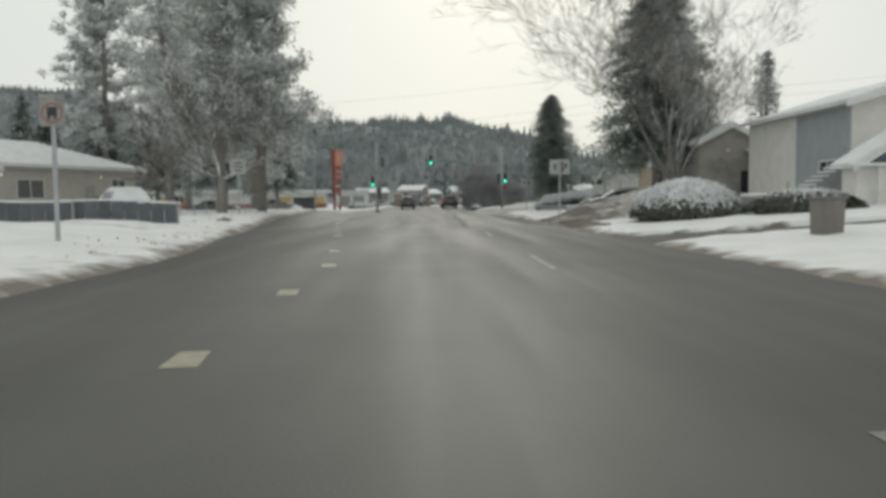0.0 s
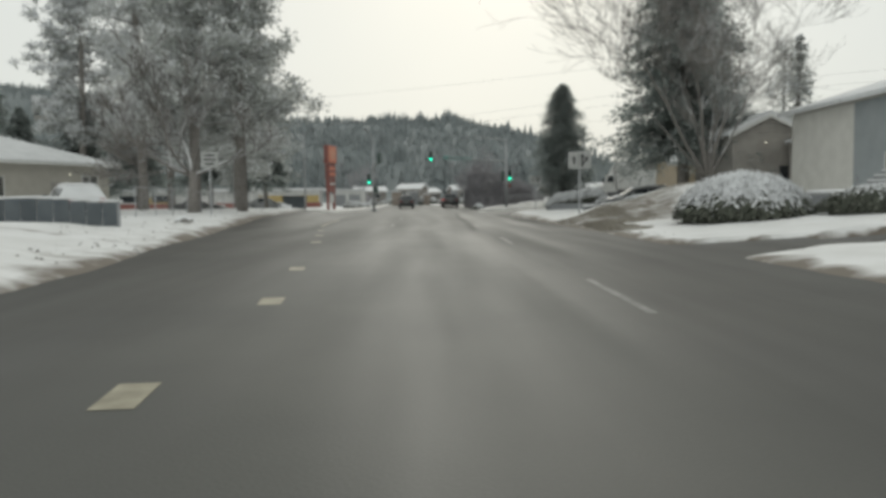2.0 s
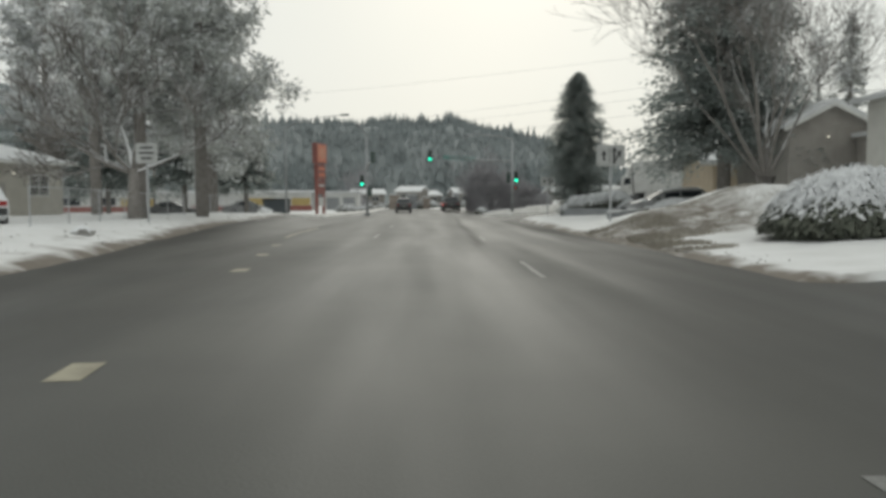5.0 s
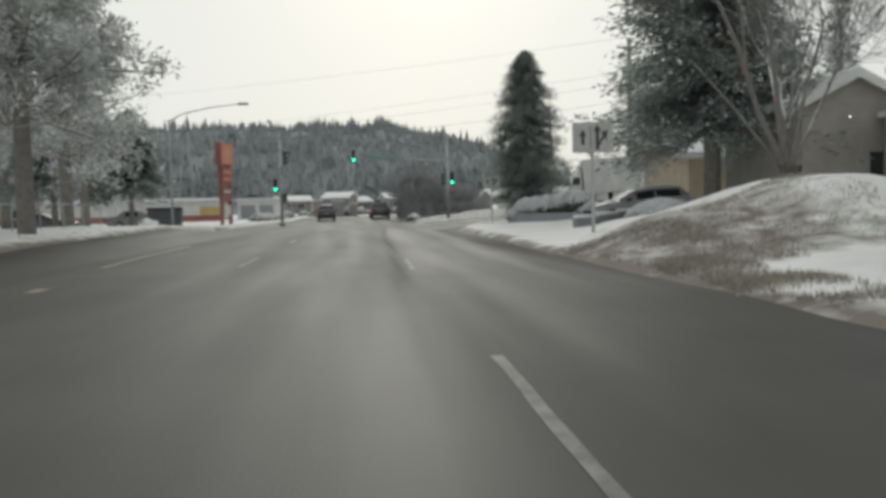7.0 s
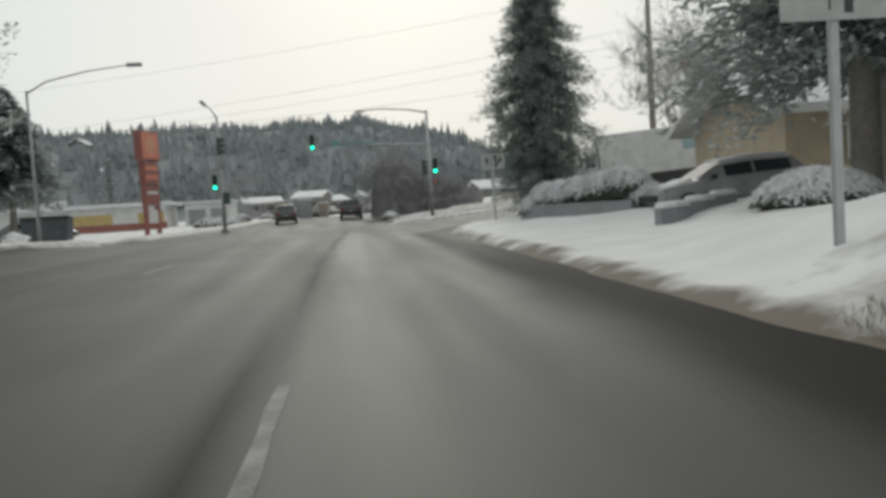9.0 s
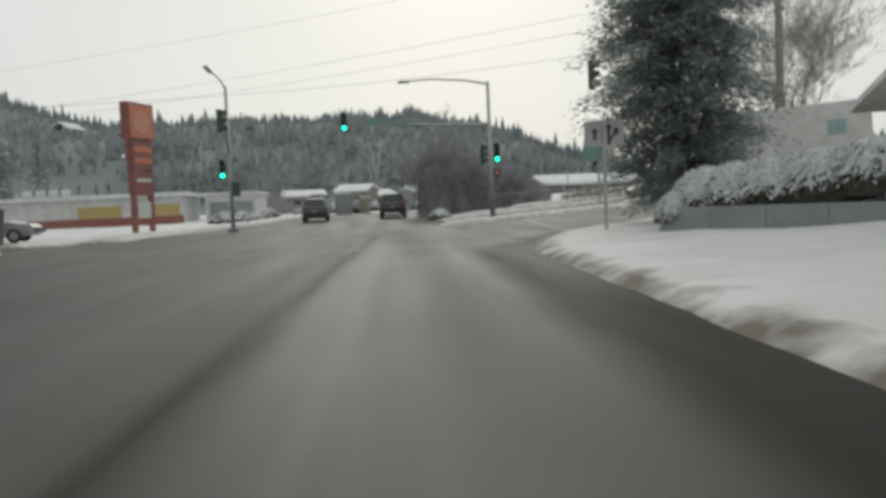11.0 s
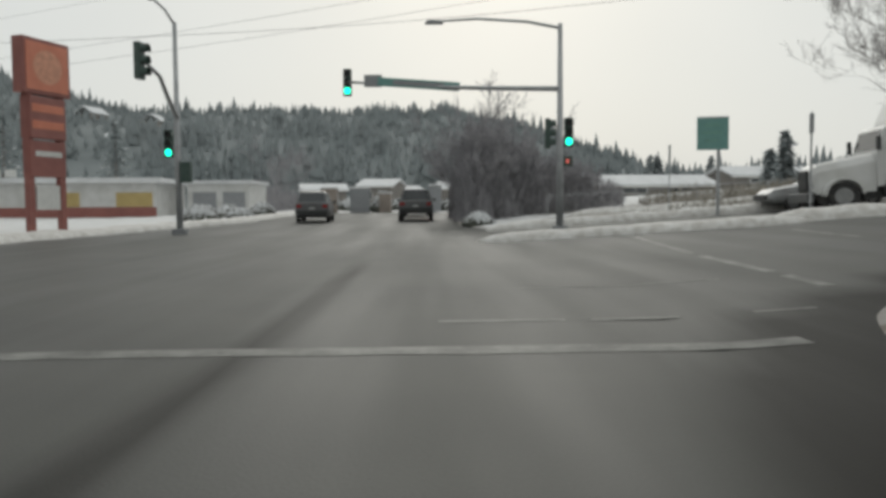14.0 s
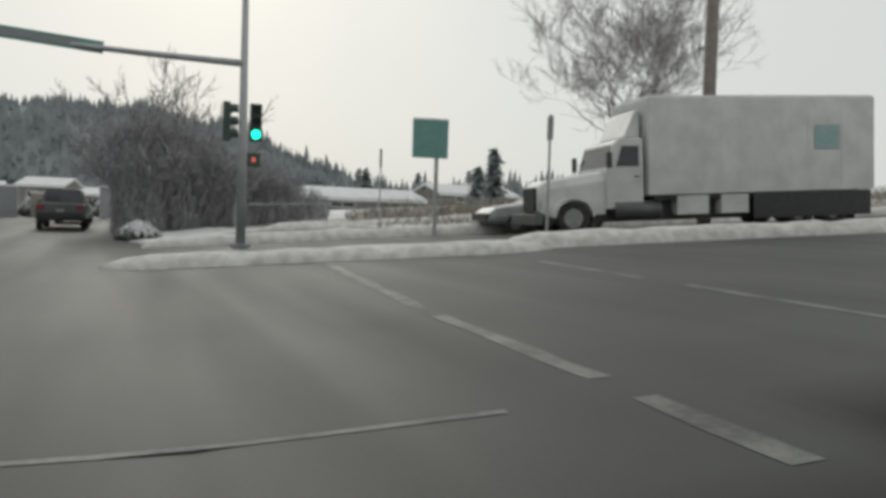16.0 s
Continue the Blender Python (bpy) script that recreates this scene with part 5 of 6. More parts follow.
def right_mast():
    t = thing("signal_mast", "galvanised signal mast with a long arm and street lamp", "traffic light", pose(8.73, 88.6, 0.15))
    part("pole", MB().tube([(0, 0, -0.3), (0, 0, 3), (0, 0, 7.5)], [0.14, 0.12, 0.085], 12), M_STEEL, t, smooth=True)
    part("base", MB().box(-0.25, -0.25, -0.3, 0.25, 0.25, 0.12), M_CONCRETE, t, bevel=0.03)
    part("mast_arm", MB().tube([(0, 0, 5.15), (-2.6, 0.8, 5.3), (-5.4, 1.9, 5.55), (-8.1, 3.35, 5.95)], [0.1, 0.085, 0.07, 0.05], 10), M_STEEL, t, smooth=True)
    part("lamp_arm", MB().tube([(0, 0, 7.35), (-1.2, 0.2, 7.62), (-3.0, 0.5, 7.8), (-4.4, 0.7, 7.76)], [0.06, 0.055, 0.05, 0.04], 8), M_STEEL, t, smooth=True)
    part("luminaire", MB().prism([(-0.35, 0), (0.35, 0), (0.3, 0.12), (-0.2, 0.14)], -0.13, 0.13, "y"), M_SIGNGREY, t, bevel=0.02, at=pose(-4.6, 0.72, 7.66))
    signal_head(t, -8.12, 3.42, 5.6, 0)
    signal_head(t, 0.5, 0.9, 3.3, -4)
    signal_head(t, -0.3, 0.3, 3.2, 78, lit=3)
    ped = part("pedestrian_signal", MB().box(-0.2, 0, -0.2, 0.2, 0.2, 0.2), M_SIGNALBOX, t, bevel=0.02, at=pose(0.42, 0.75, 2.55))
    part("hand_symbol", MB().box(-0.06, -0.02, -0.07, 0.06, -0.004, 0.07), M_REDLAMP, ped, "dim red stop symbol")
    d = math.degrees(math.atan2(3.35, -8.1)) - 180
    pl = part("street_name_plate", MB().box(-1.6, -0.03, -0.17, 1.6, 0.0, 0.17), M_SIGNGREEN, t, "long dark green street name plate", bevel=0.01, at=pose(-5.2, 1.6, 5.58, 0, 5, d * 0.35))
    part("text_bar", MB().box(-1.0, -0.04, -0.09, 1.0, -0.034, 0.09), M_SIGNGREY, pl)
    part("camera_box", MB().box(-0.35, -0.15, -0.18, 0.35, 0.1, 0.28), M_SIGNGREY, t, "grey lane sign on the arm", bevel=0.02, at=pose(-7.0, 2.5, 5.8))


def left_mast():
    t = thing("signal_mast", "slim signal mast with a short arm over the road", "traffic light", pose(-5.75, 90.2, 0.1))
    part("pole", MB().tube([(0, 0, -0.3), (0, 0, 3), (0, 0, 8.0)], [0.13, 0.11, 0.08], 12), M_STEEL, t, smooth=True)
    part("base", MB().box(-0.25, -0.25, -0.3, 0.25, 0.25, 0.12), M_CONCRETE, t, bevel=0.03)
    part("mast_arm", MB().tube([(0, 0, 4.4), (0.3, -1.9, 4.9), (0.85, -4.3, 5.25), (1.1, -6.3, 5.35)], [0.1, 0.085, 0.07, 0.05], 10), M_STEEL, t, smooth=True)
    part("lamp_arm", MB().tube([(0, 0, 7.9), (-0.25, -0.3, 8.4), (-0.6, -0.8, 8.75)], [0.05, 0.045, 0.04], 8), M_STEEL, t, smooth=True)
    part("luminaire", MB().box(-0.25, -0.12, -0.06, 0.25, 0.12, 0.08), M_SIGNGREY, t, bevel=0.02, at=pose(-0.7, -0.9, 8.8, 0, 35, 50))
    signal_head(t, -0.55, 0.6, 3.1, 6)
    signal_head(t, 1.1, -6.5, 5.0, 80, lit=3)
    part("controller_box", MB().box(-0.2, -0.15, 1.9, 0.2, 0.15, 2.7), M_SIGNALBOX, t, bevel=0.02, at=pose(0.3, 0, 0))


def near_mast():
    t = thing("signal_mast", "signal mast at the near corner with heads turned away", "traffic light", pose(13.4, 70.6, road_z(13.4, 70.6) + 0.1))
    part("pole", MB().tube([(0, 0, -0.3), (0, 0, 3), (0, 0, 6.6)], [0.14, 0.12, 0.1], 12), M_STEEL, t, smooth=True)
    part("mast_arm", MB().tube([(0, 0, 5.9), (-0.7, 1.8, 5.9), (-2.1, 5.2, 5.6)], [0.1, 0.08, 0.05], 10), M_STEEL, t, smooth=True)
    signal_head(t, -2.15, 5.3, 4.85, 62, lit=3)
    signal_head(t, -0.65, 1.7, 5.35, 62, lit=3)


right_mast()
left_mast()
near_mast()


def utility_pole(x, y, h, label, arm=True, r=0.16):
    t = thing("utility_pole", label, "pole", pose(x, y, ground_z(x, y)))
    part("shaft", MB().tube([(0, 0, -0.4), (0, 0, h * 0.5), (0, 0, h)], [r * 1.2, r, r * 0.75], 10), M_WOODPOLE, t, smooth=True)
    if arm:
        part("crossarm", MB().box(-1.1, -0.06, h - 0.9, 1.1, 0.06, h - 0.75), M_WOODPOLE, t, bevel=0.01)
        for a in (-1.0, -0.4, 0.4, 1.0):
            part("insulator", MB().tube([(a, 0, h - 0.75), (a, 0, h - 0.55)], [0.04, 0.03], 6), M_SIGNGREY, t)


utility_pole(25.3, 88.8, 15, "thick weathered utility pole behind the lorry", r=0.22)
utility_pole(-34, 110, 9.3, "weathered utility pole beyond the junction", r=0.13)
utility_pole(-31.5, 44.0, 13, "slender utility pole by the yard", r=0.13)


def cable(pts, sag, r=0.009):
    mb = MB()
    line = []
    for a, b in zip(pts, pts[1:]):
        a, b = Vector(a), Vector(b)
        line += [a.lerp(b, i / 16) - Vector((0, 0, sag * 4 * (i / 16) * (1 - i / 16))) for i in range(16)]
    line.append(Vector(pts[-1]))
    mb.tube(line, r, 4)
    solid("overhead_cable", mb, M_WIRE, "thin sagging overhead cable", "cable", "overhead cables")


cable([(-60, 112, 9.6), (-34, 110, 9.1), (25.3, 88.8, 13.0), (80, 76, 17)], 0.6)
cable([(-60, 113, 9.0), (-34, 110, 8.5), (25.3, 88.8, 12.0), (80, 76, 16)], 0.7)
cable([(-60, 98, 8.9), (-5.95, 90.2, 7.6), (25.3, 88.8, 10.5)], 0.5)
cable([(-60, 140, 17), (25.3, 88.8, 16.0)], 1.0)

# street lamp beyond the left trees
sl = thing("street_lamp", "tall street lamp with a long curved arm", "street lamp", pose(-9.9, 68.4, 0.3))
part("pole", MB().tube([(0, 0, -0.3), (0, 0, 4), (0, 0, 6.4)], [0.08, 0.065, 0.05], 10), M_STEEL, sl, smooth=True)
part("arm", MB().tube([(0, 0, 6.3), (0.8, 0, 6.75), (2.4, 0, 7.1), (4.1, 0, 7.3)], [0.04, 0.035, 0.03, 0.025], 8), M_STEEL, sl, smooth=True)
part("luminaire", MB().box(-0.3, -0.12, -0.05, 0.3, 0.12, 0.08), M_SIGNGREY, sl, bevel=0.02, at=pose(4.3, 0, 7.28))


# ---- vehicles ----
def wheel(parent, x, y, r, w, side):
    t = MB()
    prof = [(r * 0.62, -w / 2), (r * 0.93, -w / 2), (r, -w * 0.35), (r, w * 0.35), (r * 0.93, w / 2), (r * 0.62, w / 2)]
    n = 24
    for i in range(n):
        a, b = 2 * math.pi * i / n, 2 * math.pi * (i + 1) / n
        for (r0, y0), (r1, y1) in zip(prof, prof[1:] + prof[:1]):
            t.poly([(r0 * math.cos(a), y0, r0 * math.sin(a)), (r1 * math.cos(a), y1, r1 * math.sin(a)), (r1 * math.cos(b), y1, r1 * math.sin(b)), (r0 * math.cos(b), y0, r0 * math.sin(b))])
    wh = part("wheel", t, M_TYRE, parent, at=pose(x, y, r))
    rim = MB()
    disc = [(r * 0.6 * math.cos(a), r * 0.6 * math.sin(a)) for a in np.linspace(0, 2 * math.pi, 21)[:-1]]
    rim.prism(disc, side * w * 0.22 - 0.02, side * w * 0.22 + 0.02, "y")
    for k in range(5):
        a = 2 * math.pi * k / 5
        c, s = math.cos(a), math.sin(a)
        q = [(r * 0.1 * c - 0.05 * s, r * 0.1 * s + 0.05 * c), (r * 0.56 * c - 0.035 * s, r * 0.56 * s + 0.035 * c), (r * 0.56 * c + 0.035 * s, r * 0.56 * s - 0.035 * c), (r * 0.1 * c + 0.05 * s, r * 0.1 * s - 0.05 * c)]
        lo, hi = sorted((side * w * 0.22, side * (w * 0.22 + 0.05)))
        rim.prism(q, lo, hi, "y")
    part("rim", rim, M_RIM, wh)


def vehicle(name, label, category, m, stations, half, paint, wheels=(0.85, -0.85), wr=0.33, lit=False, snow=False, cover=None, group=""):
    """A car lofted from stations (x from the tail, belt height, top height, width factor); it drives along local +x.
    The section is full below the belt and leans in above it."""
    t = thing(name, label, category, m, group)
    rows = []
    for x, floor, belt, top, k in stations:
        w = half * k
        cabin = top > belt + 0.12
        tw = w * (0.76 if cabin else 0.9)
        sec = [(w * 0.86, floor), (w * 0.985, floor + 0.14), (w, (floor + belt) / 2), (w * 0.975, belt), (tw * 1.0, top - (0.07 if cabin else 0.02)), (tw * 0.82, top)]
        rows.append([(x, a, z) for a, z in sec] + [(x, -a, z) for a, z in sec[::-1]])
    mb = MB()
    n = len(rows[0])
    mb.v = [p for r in rows for p in r]
    mb.f = [(i * n + j, i * n + (j + 1) % n, (i + 1) * n + (j + 1) % n, (i + 1) * n + j) for i in range(len(rows) - 1) for j in range(n)]
    mb.f += [tuple(range(n)), tuple(range((len(rows) - 1) * n, len(rows) * n))]
    mb.m = [0] * len(mb.f)
    part("body", mb, paint, t, smooth=False)
    length = stations[-1][0]

    def pane(i, j, a, b, lo, hi, nm, lab=""):
        """A pane over the quad between two section points of stations i and j, drawn in from its edges."""
        def at(row, f):
            p, q = Vector(rows[row][3]), Vector(rows[row][4])
            return p.lerp(q, f)
        quad = [at(i, lo).lerp(at(j, lo), a), at(i, lo).lerp(at(j, lo), b), at(i, hi).lerp(at(j, hi), b), at(i, hi).lerp(at(j, hi), a)]
        for s in (1, -1):
            q = [Vector((p.x, p.y * s, p.z)) for p in quad]
            nrm = (q[1] - q[0]).cross(q[3] - q[0]).normalized()
            if nrm.y * s < 0:
                nrm = -nrm
            mbp = MB()
            mbp.v = [tuple(p - nrm * 0.004) for p in q] + [tuple(p + nrm * 0.008) for p in q]
            mbp.f = [(0, 1, 2, 3), (4, 5, 6, 7), (0, 1, 5, 4), (1, 2, 6, 5), (2, 3, 7, 6), (3, 0, 4, 7)]
            mbp.m = [0] * 6
            part(nm, mbp, M_GLASS, t, lab)

    def cross_pane(i, j, nm):
        """A pane across the car between stations i and j (windscreen or rear window)."""
        a, b = rows[i], rows[j]
        hi, lo = (a, b) if a[5][2] > b[5][2] else (b, a)
        x0, z0, x1, z1 = lo[5][0], lo[5][2], hi[5][0], hi[5][2]
        q = []
        for f, row in ((0.08, 0), (0.93, 1)):
            w = (lo[4][1] * (1 - f) + hi[4][1] * f) * 0.9
            q.append((x0 + (x1 - x0) * f, w, z0 + (z1 - z0) * f))
        d = Vector((x1 - x0, 0, z1 - z0)).normalized()
        nrm = Vector((-d.z, 0, d.x))
        if nrm.z < 0:
            nrm = -nrm
        quad = [Vector(q[0]), Vector((q[0][0], -q[0][1], q[0][2])), Vector((q[1][0], -q[1][1], q[1][2])), Vector(q[1])]
        mbp = MB()
        mbp.v = [tuple(p - nrm * 0.004) for p in quad] + [tuple(p + nrm * 0.008) for p in quad]
        mbp.f = [(0, 1, 2, 3), (4, 5, 6, 7), (0, 1, 5, 4), (1, 2, 6, 5), (2, 3, 7, 6), (3, 0, 4, 7)]
        mbp.m = [0] * 6
        part(nm, mbp, M_ROOFSNOW if cover else M_GLASS, t)

    tops = [i for i, s in enumerate(stations) if s[3] > s[2] + 0.12]
    if tops:
        for i, j in zip(tops, tops[1:]):
            pane(i, j, 0.04, 0.96, 0.1, 0.86, "side_window")
        if tops[0] > 0:
            cross_pane(tops[0] - 1, tops[0], "rear_window")
        if tops[-1] < len(stations) - 1:
            cross_pane(tops[-1], tops[-1] + 1, "windscreen")
    for s in (1, -1):
        tl = MB().box(-0.015, s * half * 0.62 if s > 0 else -half * 0.9, 0, 0.05, half * 0.9 if s > 0 else -half * 0.62, 0.16)
        part("tail_light", tl, M_TAILON if lit else M_TAIL, t, "red tail light", at=pose(stations[0][0] - 0.01, 0, stations[0][2] - 0.2))
        hd = MB().box(-0.06, s * half * 0.55 if s > 0 else -half * 0.88, 0, 0.03, half * 0.88 if s > 0 else -half * 0.55, 0.13)
        part("headlight", hd, M_SIGNWHITE, t, at=pose(length - 0.02, 0, stations[-1][2] - 0.22))
        part("mirror", MB().box(-0.1, half + 0.01 if s > 0 else -half - 0.2, -0.07, 0.08, half + 0.2 if s > 0 else -half - 0.01, 0.08), M_BLACK, t, bevel=0.02, at=pose(length * 0.64, 0, stations[len(stations) // 2][2] + 0.08))
    part("rear_bumper", MB().box(-0.09, -half * 0.9, stations[0][1] + 0.02, 0.06, half * 0.9, stations[0][1] + 0.26), M_BLACK, t, bevel=0.02, at=pose(stations[0][0], 0, 0))
    part("number_plate", MB().box(-0.112, -0.16, 0, -0.095, 0.16, 0.12), M_SIGNWHITE, t, "plain pale number plate", at=pose(stations[0][0], 0, stations[0][1] + 0.3))
    part("front_bumper", MB().box(-0.06, -half * 0.88, stations[-1][1] + 0.02, 0.08, half * 0.88, stations[-1][1] + 0.24), M_BLACK, t, bevel=0.02, at=pose(length, 0, 0))
    for x in (length * 0.2, length * 0.8):
        for s in (1, -1):
            wheel(t, x, s * (half - 0.1), wr, 0.22, s)
    if snow:
        mb = MB()
        for i, j in zip(tops, tops[1:]):
            a, b = rows[i], rows[j]
            mb.prism([(a[5][0], a[5][2] + 0.004), (b[5][0], b[5][2] + 0.004), (b[5][0] - 0.02, b[5][2] + 0.09), (a[5][0] + 0.02, a[5][2] + 0.09)], -a[5][1], a[5][1], "y")
        part("roof_snow", mb, M_SNOW, t, "layer of snow on the roof", bevel=0.015)
        fr = stations[tops[-1] + 1:]
        if len(fr) > 1:
            hood = MB().prism([(fr[0][0] + 0.05, fr[0][3] + 0.006), (fr[-1][0] - 0.1, fr[-1][3] + 0.006), (fr[-1][0] - 0.14, fr[-1][3] + 0.07), (fr[0][0] + 0.08, fr[0][3] + 0.08)], -half * 0.75, half * 0.75, "y")
            part("bonnet_snow", hood, M_SNOW, t, bevel=0.015)
    return t


SUV = [(0.0, 0.42, 1.02, 1.05, 0.95), (0.08, 0.3, 1.06, 1.12, 0.99), (0.42, 0.27, 1.06, 1.66, 1.0), (1.5, 0.25, 1.05, 1.73, 1.0), (2.5, 0.25, 1.04, 1.68, 1.0), (3.25, 0.26, 1.03, 1.08, 1.0), (4.35, 0.3, 0.95, 0.98, 0.97), (4.6, 0.42, 0.75, 0.78, 0.88)]
SEDAN = [(0.0, 0.42, 0.95, 0.97, 0.93), (0.15, 0.3, 1.0, 1.04, 0.98), (0.75, 0.25, 1.0, 1.06, 1.0), (1.35, 0.24, 0.98, 1.44, 1.0), (2.3, 0.24, 0.96, 1.48, 1.0), (3.3, 0.25, 0.94, 0.99, 1.0), (4.45, 0.3, 0.82, 0.86, 0.96), (4.7, 0.42, 0.66, 0.7, 0.86)]
PICKUP = [(0.0, 0.5, 1.1, 1.14, 0.97), (0.06, 0.42, 1.12, 1.17, 1.0), (1.9, 0.4, 1.12, 1.18, 1.0), (2.0, 0.4, 1.14, 1.82, 1.0), (3.5, 0.4, 1.14, 1.86, 1.0), (4.15, 0.4, 1.13, 1.18, 1.0), (5.35, 0.45, 1.05, 1.1, 0.97), (5.55, 0.52, 0.8, 0.84, 0.92)]
WAGON = [(0.0, 0.42, 0.95, 0.98, 0.93), (0.1, 0.3, 0.98, 1.05, 0.98), (0.55, 0.25, 0.97, 1.46, 1.0), (1.8, 0.24, 0.96, 1.52, 1.0), (2.75, 0.24, 0.95, 1.46, 1.0), (3.65, 0.25, 0.94, 1.0, 1.0), (4.7, 0.3, 0.84, 0.88, 0.96), (4.95, 0.42, 0.66, 0.7, 0.86)]


def drive(x, y, heading):
    """A pose on the ground for a vehicle whose tail is at the place; heading in degrees, 90 is up the road."""
    return pose(x, y, road_z(x, y) + 0.003, 0, 0, heading)


vehicle("suv", "dirty dark suv past the far side of the crossing", "car", drive(-2.4, 102, 93), SUV, 0.92, M_CARGREY, wr=0.36, group="traffic beyond the crossing")
vehicle("sedan", "small dark sedan beyond the crossing with lit tail lights", "car", drive(3.1, 113, 90), SEDAN, 0.9, M_CARGREY, lit=True, group="traffic beyond the crossing")
vehicle("pickup", "grey pickup truck beyond the crossing", "car", drive(3.2, 103, 90), PICKUP, 0.97, M_CARGREY, wr=0.38, group="traffic beyond the crossing")
vehicle("parked_sedan", "parked car covered with snow in the drive", "car", pose(-14.5, 38.2, ground_z(-14, 37) - 0.12, 0, 0, 125), WAGON, 0.92, M_ROOFSNOW, wr=0.34, snow=True, cover=True, group="parked cars")
vehicle("parked_wagon", "parked silver-grey wagon dusted with snow in the front yard", "car", pose(17.0, 58.0, ground_z(14.5, 58) - 0.1, 0, 3.4, 178), WAGON, 0.9, M_CARSILVER, wr=0.33, snow=True, group="parked cars")
vehicle("parked_sedan", "parked sedan in the station lot", "car", pose(-18.5, 84, ground_z(-17, 84), 0, 0, 10), SEDAN, 0.9, M_CARSILVER, snow=True, group="parked cars")
vehicle("parked_sedan", "parked dark sedan in the station lot", "car", pose(-24.5, 81, ground_z(-22, 81), 0, 0, 5), SEDAN, 0.9, M_CARGREY, snow=True, group="parked cars")
vehicle("sedan", "grey sedan beside the lorry on the side road", "car", pose(21.5, 89.3, road_z(21.5, 89.3), 0, 3.7, 172), SEDAN, 0.9, M_CARSILVER, wr=0.32, group="traffic on the side road")


def lorry():
    """A white conventional lorry with a box body; the nose is at local x 0 and the tail at 10.7."""
    ax, ay, bx, by = 16.25, 87.0, 28.05, 84.85
    turn = math.degrees(math.atan2(by - ay, bx - ax))
    t = thing("box_lorry", "white long-nosed box lorry waiting on the side road", "truck", pose(ax + 0.75, ay - 0.14, road_z(ax + 0.75, ay - 0.14) + 0.05, 0, -3.7, turn) @ Matrix.Diagonal((1.03, 1, 0.92, 1)))
    hood = MB()
    secs = [(0.05, 0.75, 1.55, 0.72), (0.25, 0.6, 1.72, 0.8), (1.2, 0.6, 1.86, 0.92), (1.95, 0.6, 1.98, 1.02)]
    n = 8
    for x, lo, hi, w in secs:
        hood.v += [(x, w, lo), (x, w, hi - 0.3), (x, w * 0.86, hi - 0.06), (x, w * 0.6, hi), (x, -w * 0.6, hi), (x, -w * 0.86, hi - 0.06), (x, -w, hi - 0.3), (x, -w, lo)]
    hood.f = [(i * n + j, i * n + (j + 1) % n, (i + 1) * n + (j + 1) % n, (i + 1) * n + j) for i in range(3) for j in range(n)] + [tuple(range(n)), tuple(range(3 * n, 4 * n))]
    hood.m = [0] * len(hood.f)
    part("bonnet", hood, M_CARWHITE, t, "white sloping bonnet")
    part("grille", MB().box(-0.03, -0.5, 0.75, 0.045, 0.5, 1.5), M_BLACK, t, "dark grille", bevel=0.02)
    part("bumper", MB().box(-0.22, -1.15, 0.32, 0.02, 1.15, 0.68), M_CARGREY, t, bevel=0.04)
    cab = MB()
    cab.prism([(1.95, 0.75), (3.1, 0.75), (3.1, 2.95), (3.0, 3.02), (2.35, 2.98), (2.2, 2.85), (1.97, 1.98)], -1.12, 1.12, "y")
    part("cab", cab, M_CARWHITE, t, bevel=0.05)
    part("windscreen", MB().prism([(2.02, 2.1), (2.2, 2.78), (2.17, 2.79), (1.985, 2.11)], -0.98, 0.98, "y"), M_GLASS, t)
    for s in (1, -1):
        y0, y1 = (1.118, 1.13) if s > 0 else (-1.13, -1.118)
        part("side_window", MB().prism([(2.25, 2.1), (2.95, 2.1), (2.95, 2.75), (2.42, 2.75)], y0, y1, "y"), M_GLASS, t)
        part("door_handle", MB().box(2.8, y0, 1.75, 2.95, y1 + 0.02 * s if s > 0 else y1, 1.8), M_BLACK, t)
        arch = [(0.95 + 0.62 * math.cos(a), 0.55 + 0.62 * math.sin(a)) for a in np.linspace(0, math.pi, 11)]
        arch += [(0.95 + 0.54 * math.cos(a), 0.55 + 0.54 * math.sin(a)) for a in np.linspace(math.pi, 0, 11)]
        part("wheel_arch", MB().prism(arch, *sorted((s * 0.78, s * 1.2)), "y"), M_CARWHITE, t)
        wheel(t, 0.95, s * 1.0, 0.5, 0.3, s)
        for x in (8.1, 9.3):
            wheel(t, x, s * 1.02, 0.5, 0.5, s)
        part("headlight", MB().box(0.06, s * 0.62 - 0.14, 0.85, 0.12, s * 0.62 + 0.14, 1.05), M_SIGNWHITE, t)
        part("mirror", MB().box(1.9, s * 1.32 - 0.1, 2.05, 2.0, s * 1.32 + 0.1, 2.55), M_BLACK, t, bevel=0.02)
        part("mirror_bracket", MB().tube([(2.05, s * 1.1, 2.3), (1.95, s * 1.32, 2.3)], 0.02, 6), M_STEEL, t)
        for a, b in ((4.1, 5.1), (5.5, 6.4)):
            part("tool_box", MB().box(a, s * 1.02 - 0.2, 0.5, b, s * 1.02 + 0.2, 1.12), M_CARWHITE, t, "pale underfloor locker", bevel=0.02)
    part("exhaust_stack", MB().tube([(3.14, 0.6, 0.9), (3.14, 0.6, 3.3), (3.17, 0.6, 3.45)], 0.06, 8), M_STEEL, t, smooth=True)
    part("roof_fairing", MB().prism([(2.6, 3.03), (3.1, 3.03), (3.1, 3.95), (2.95, 3.88)], -0.9, 0.9, "y"), M_CARWHITE, t, bevel=0.05)
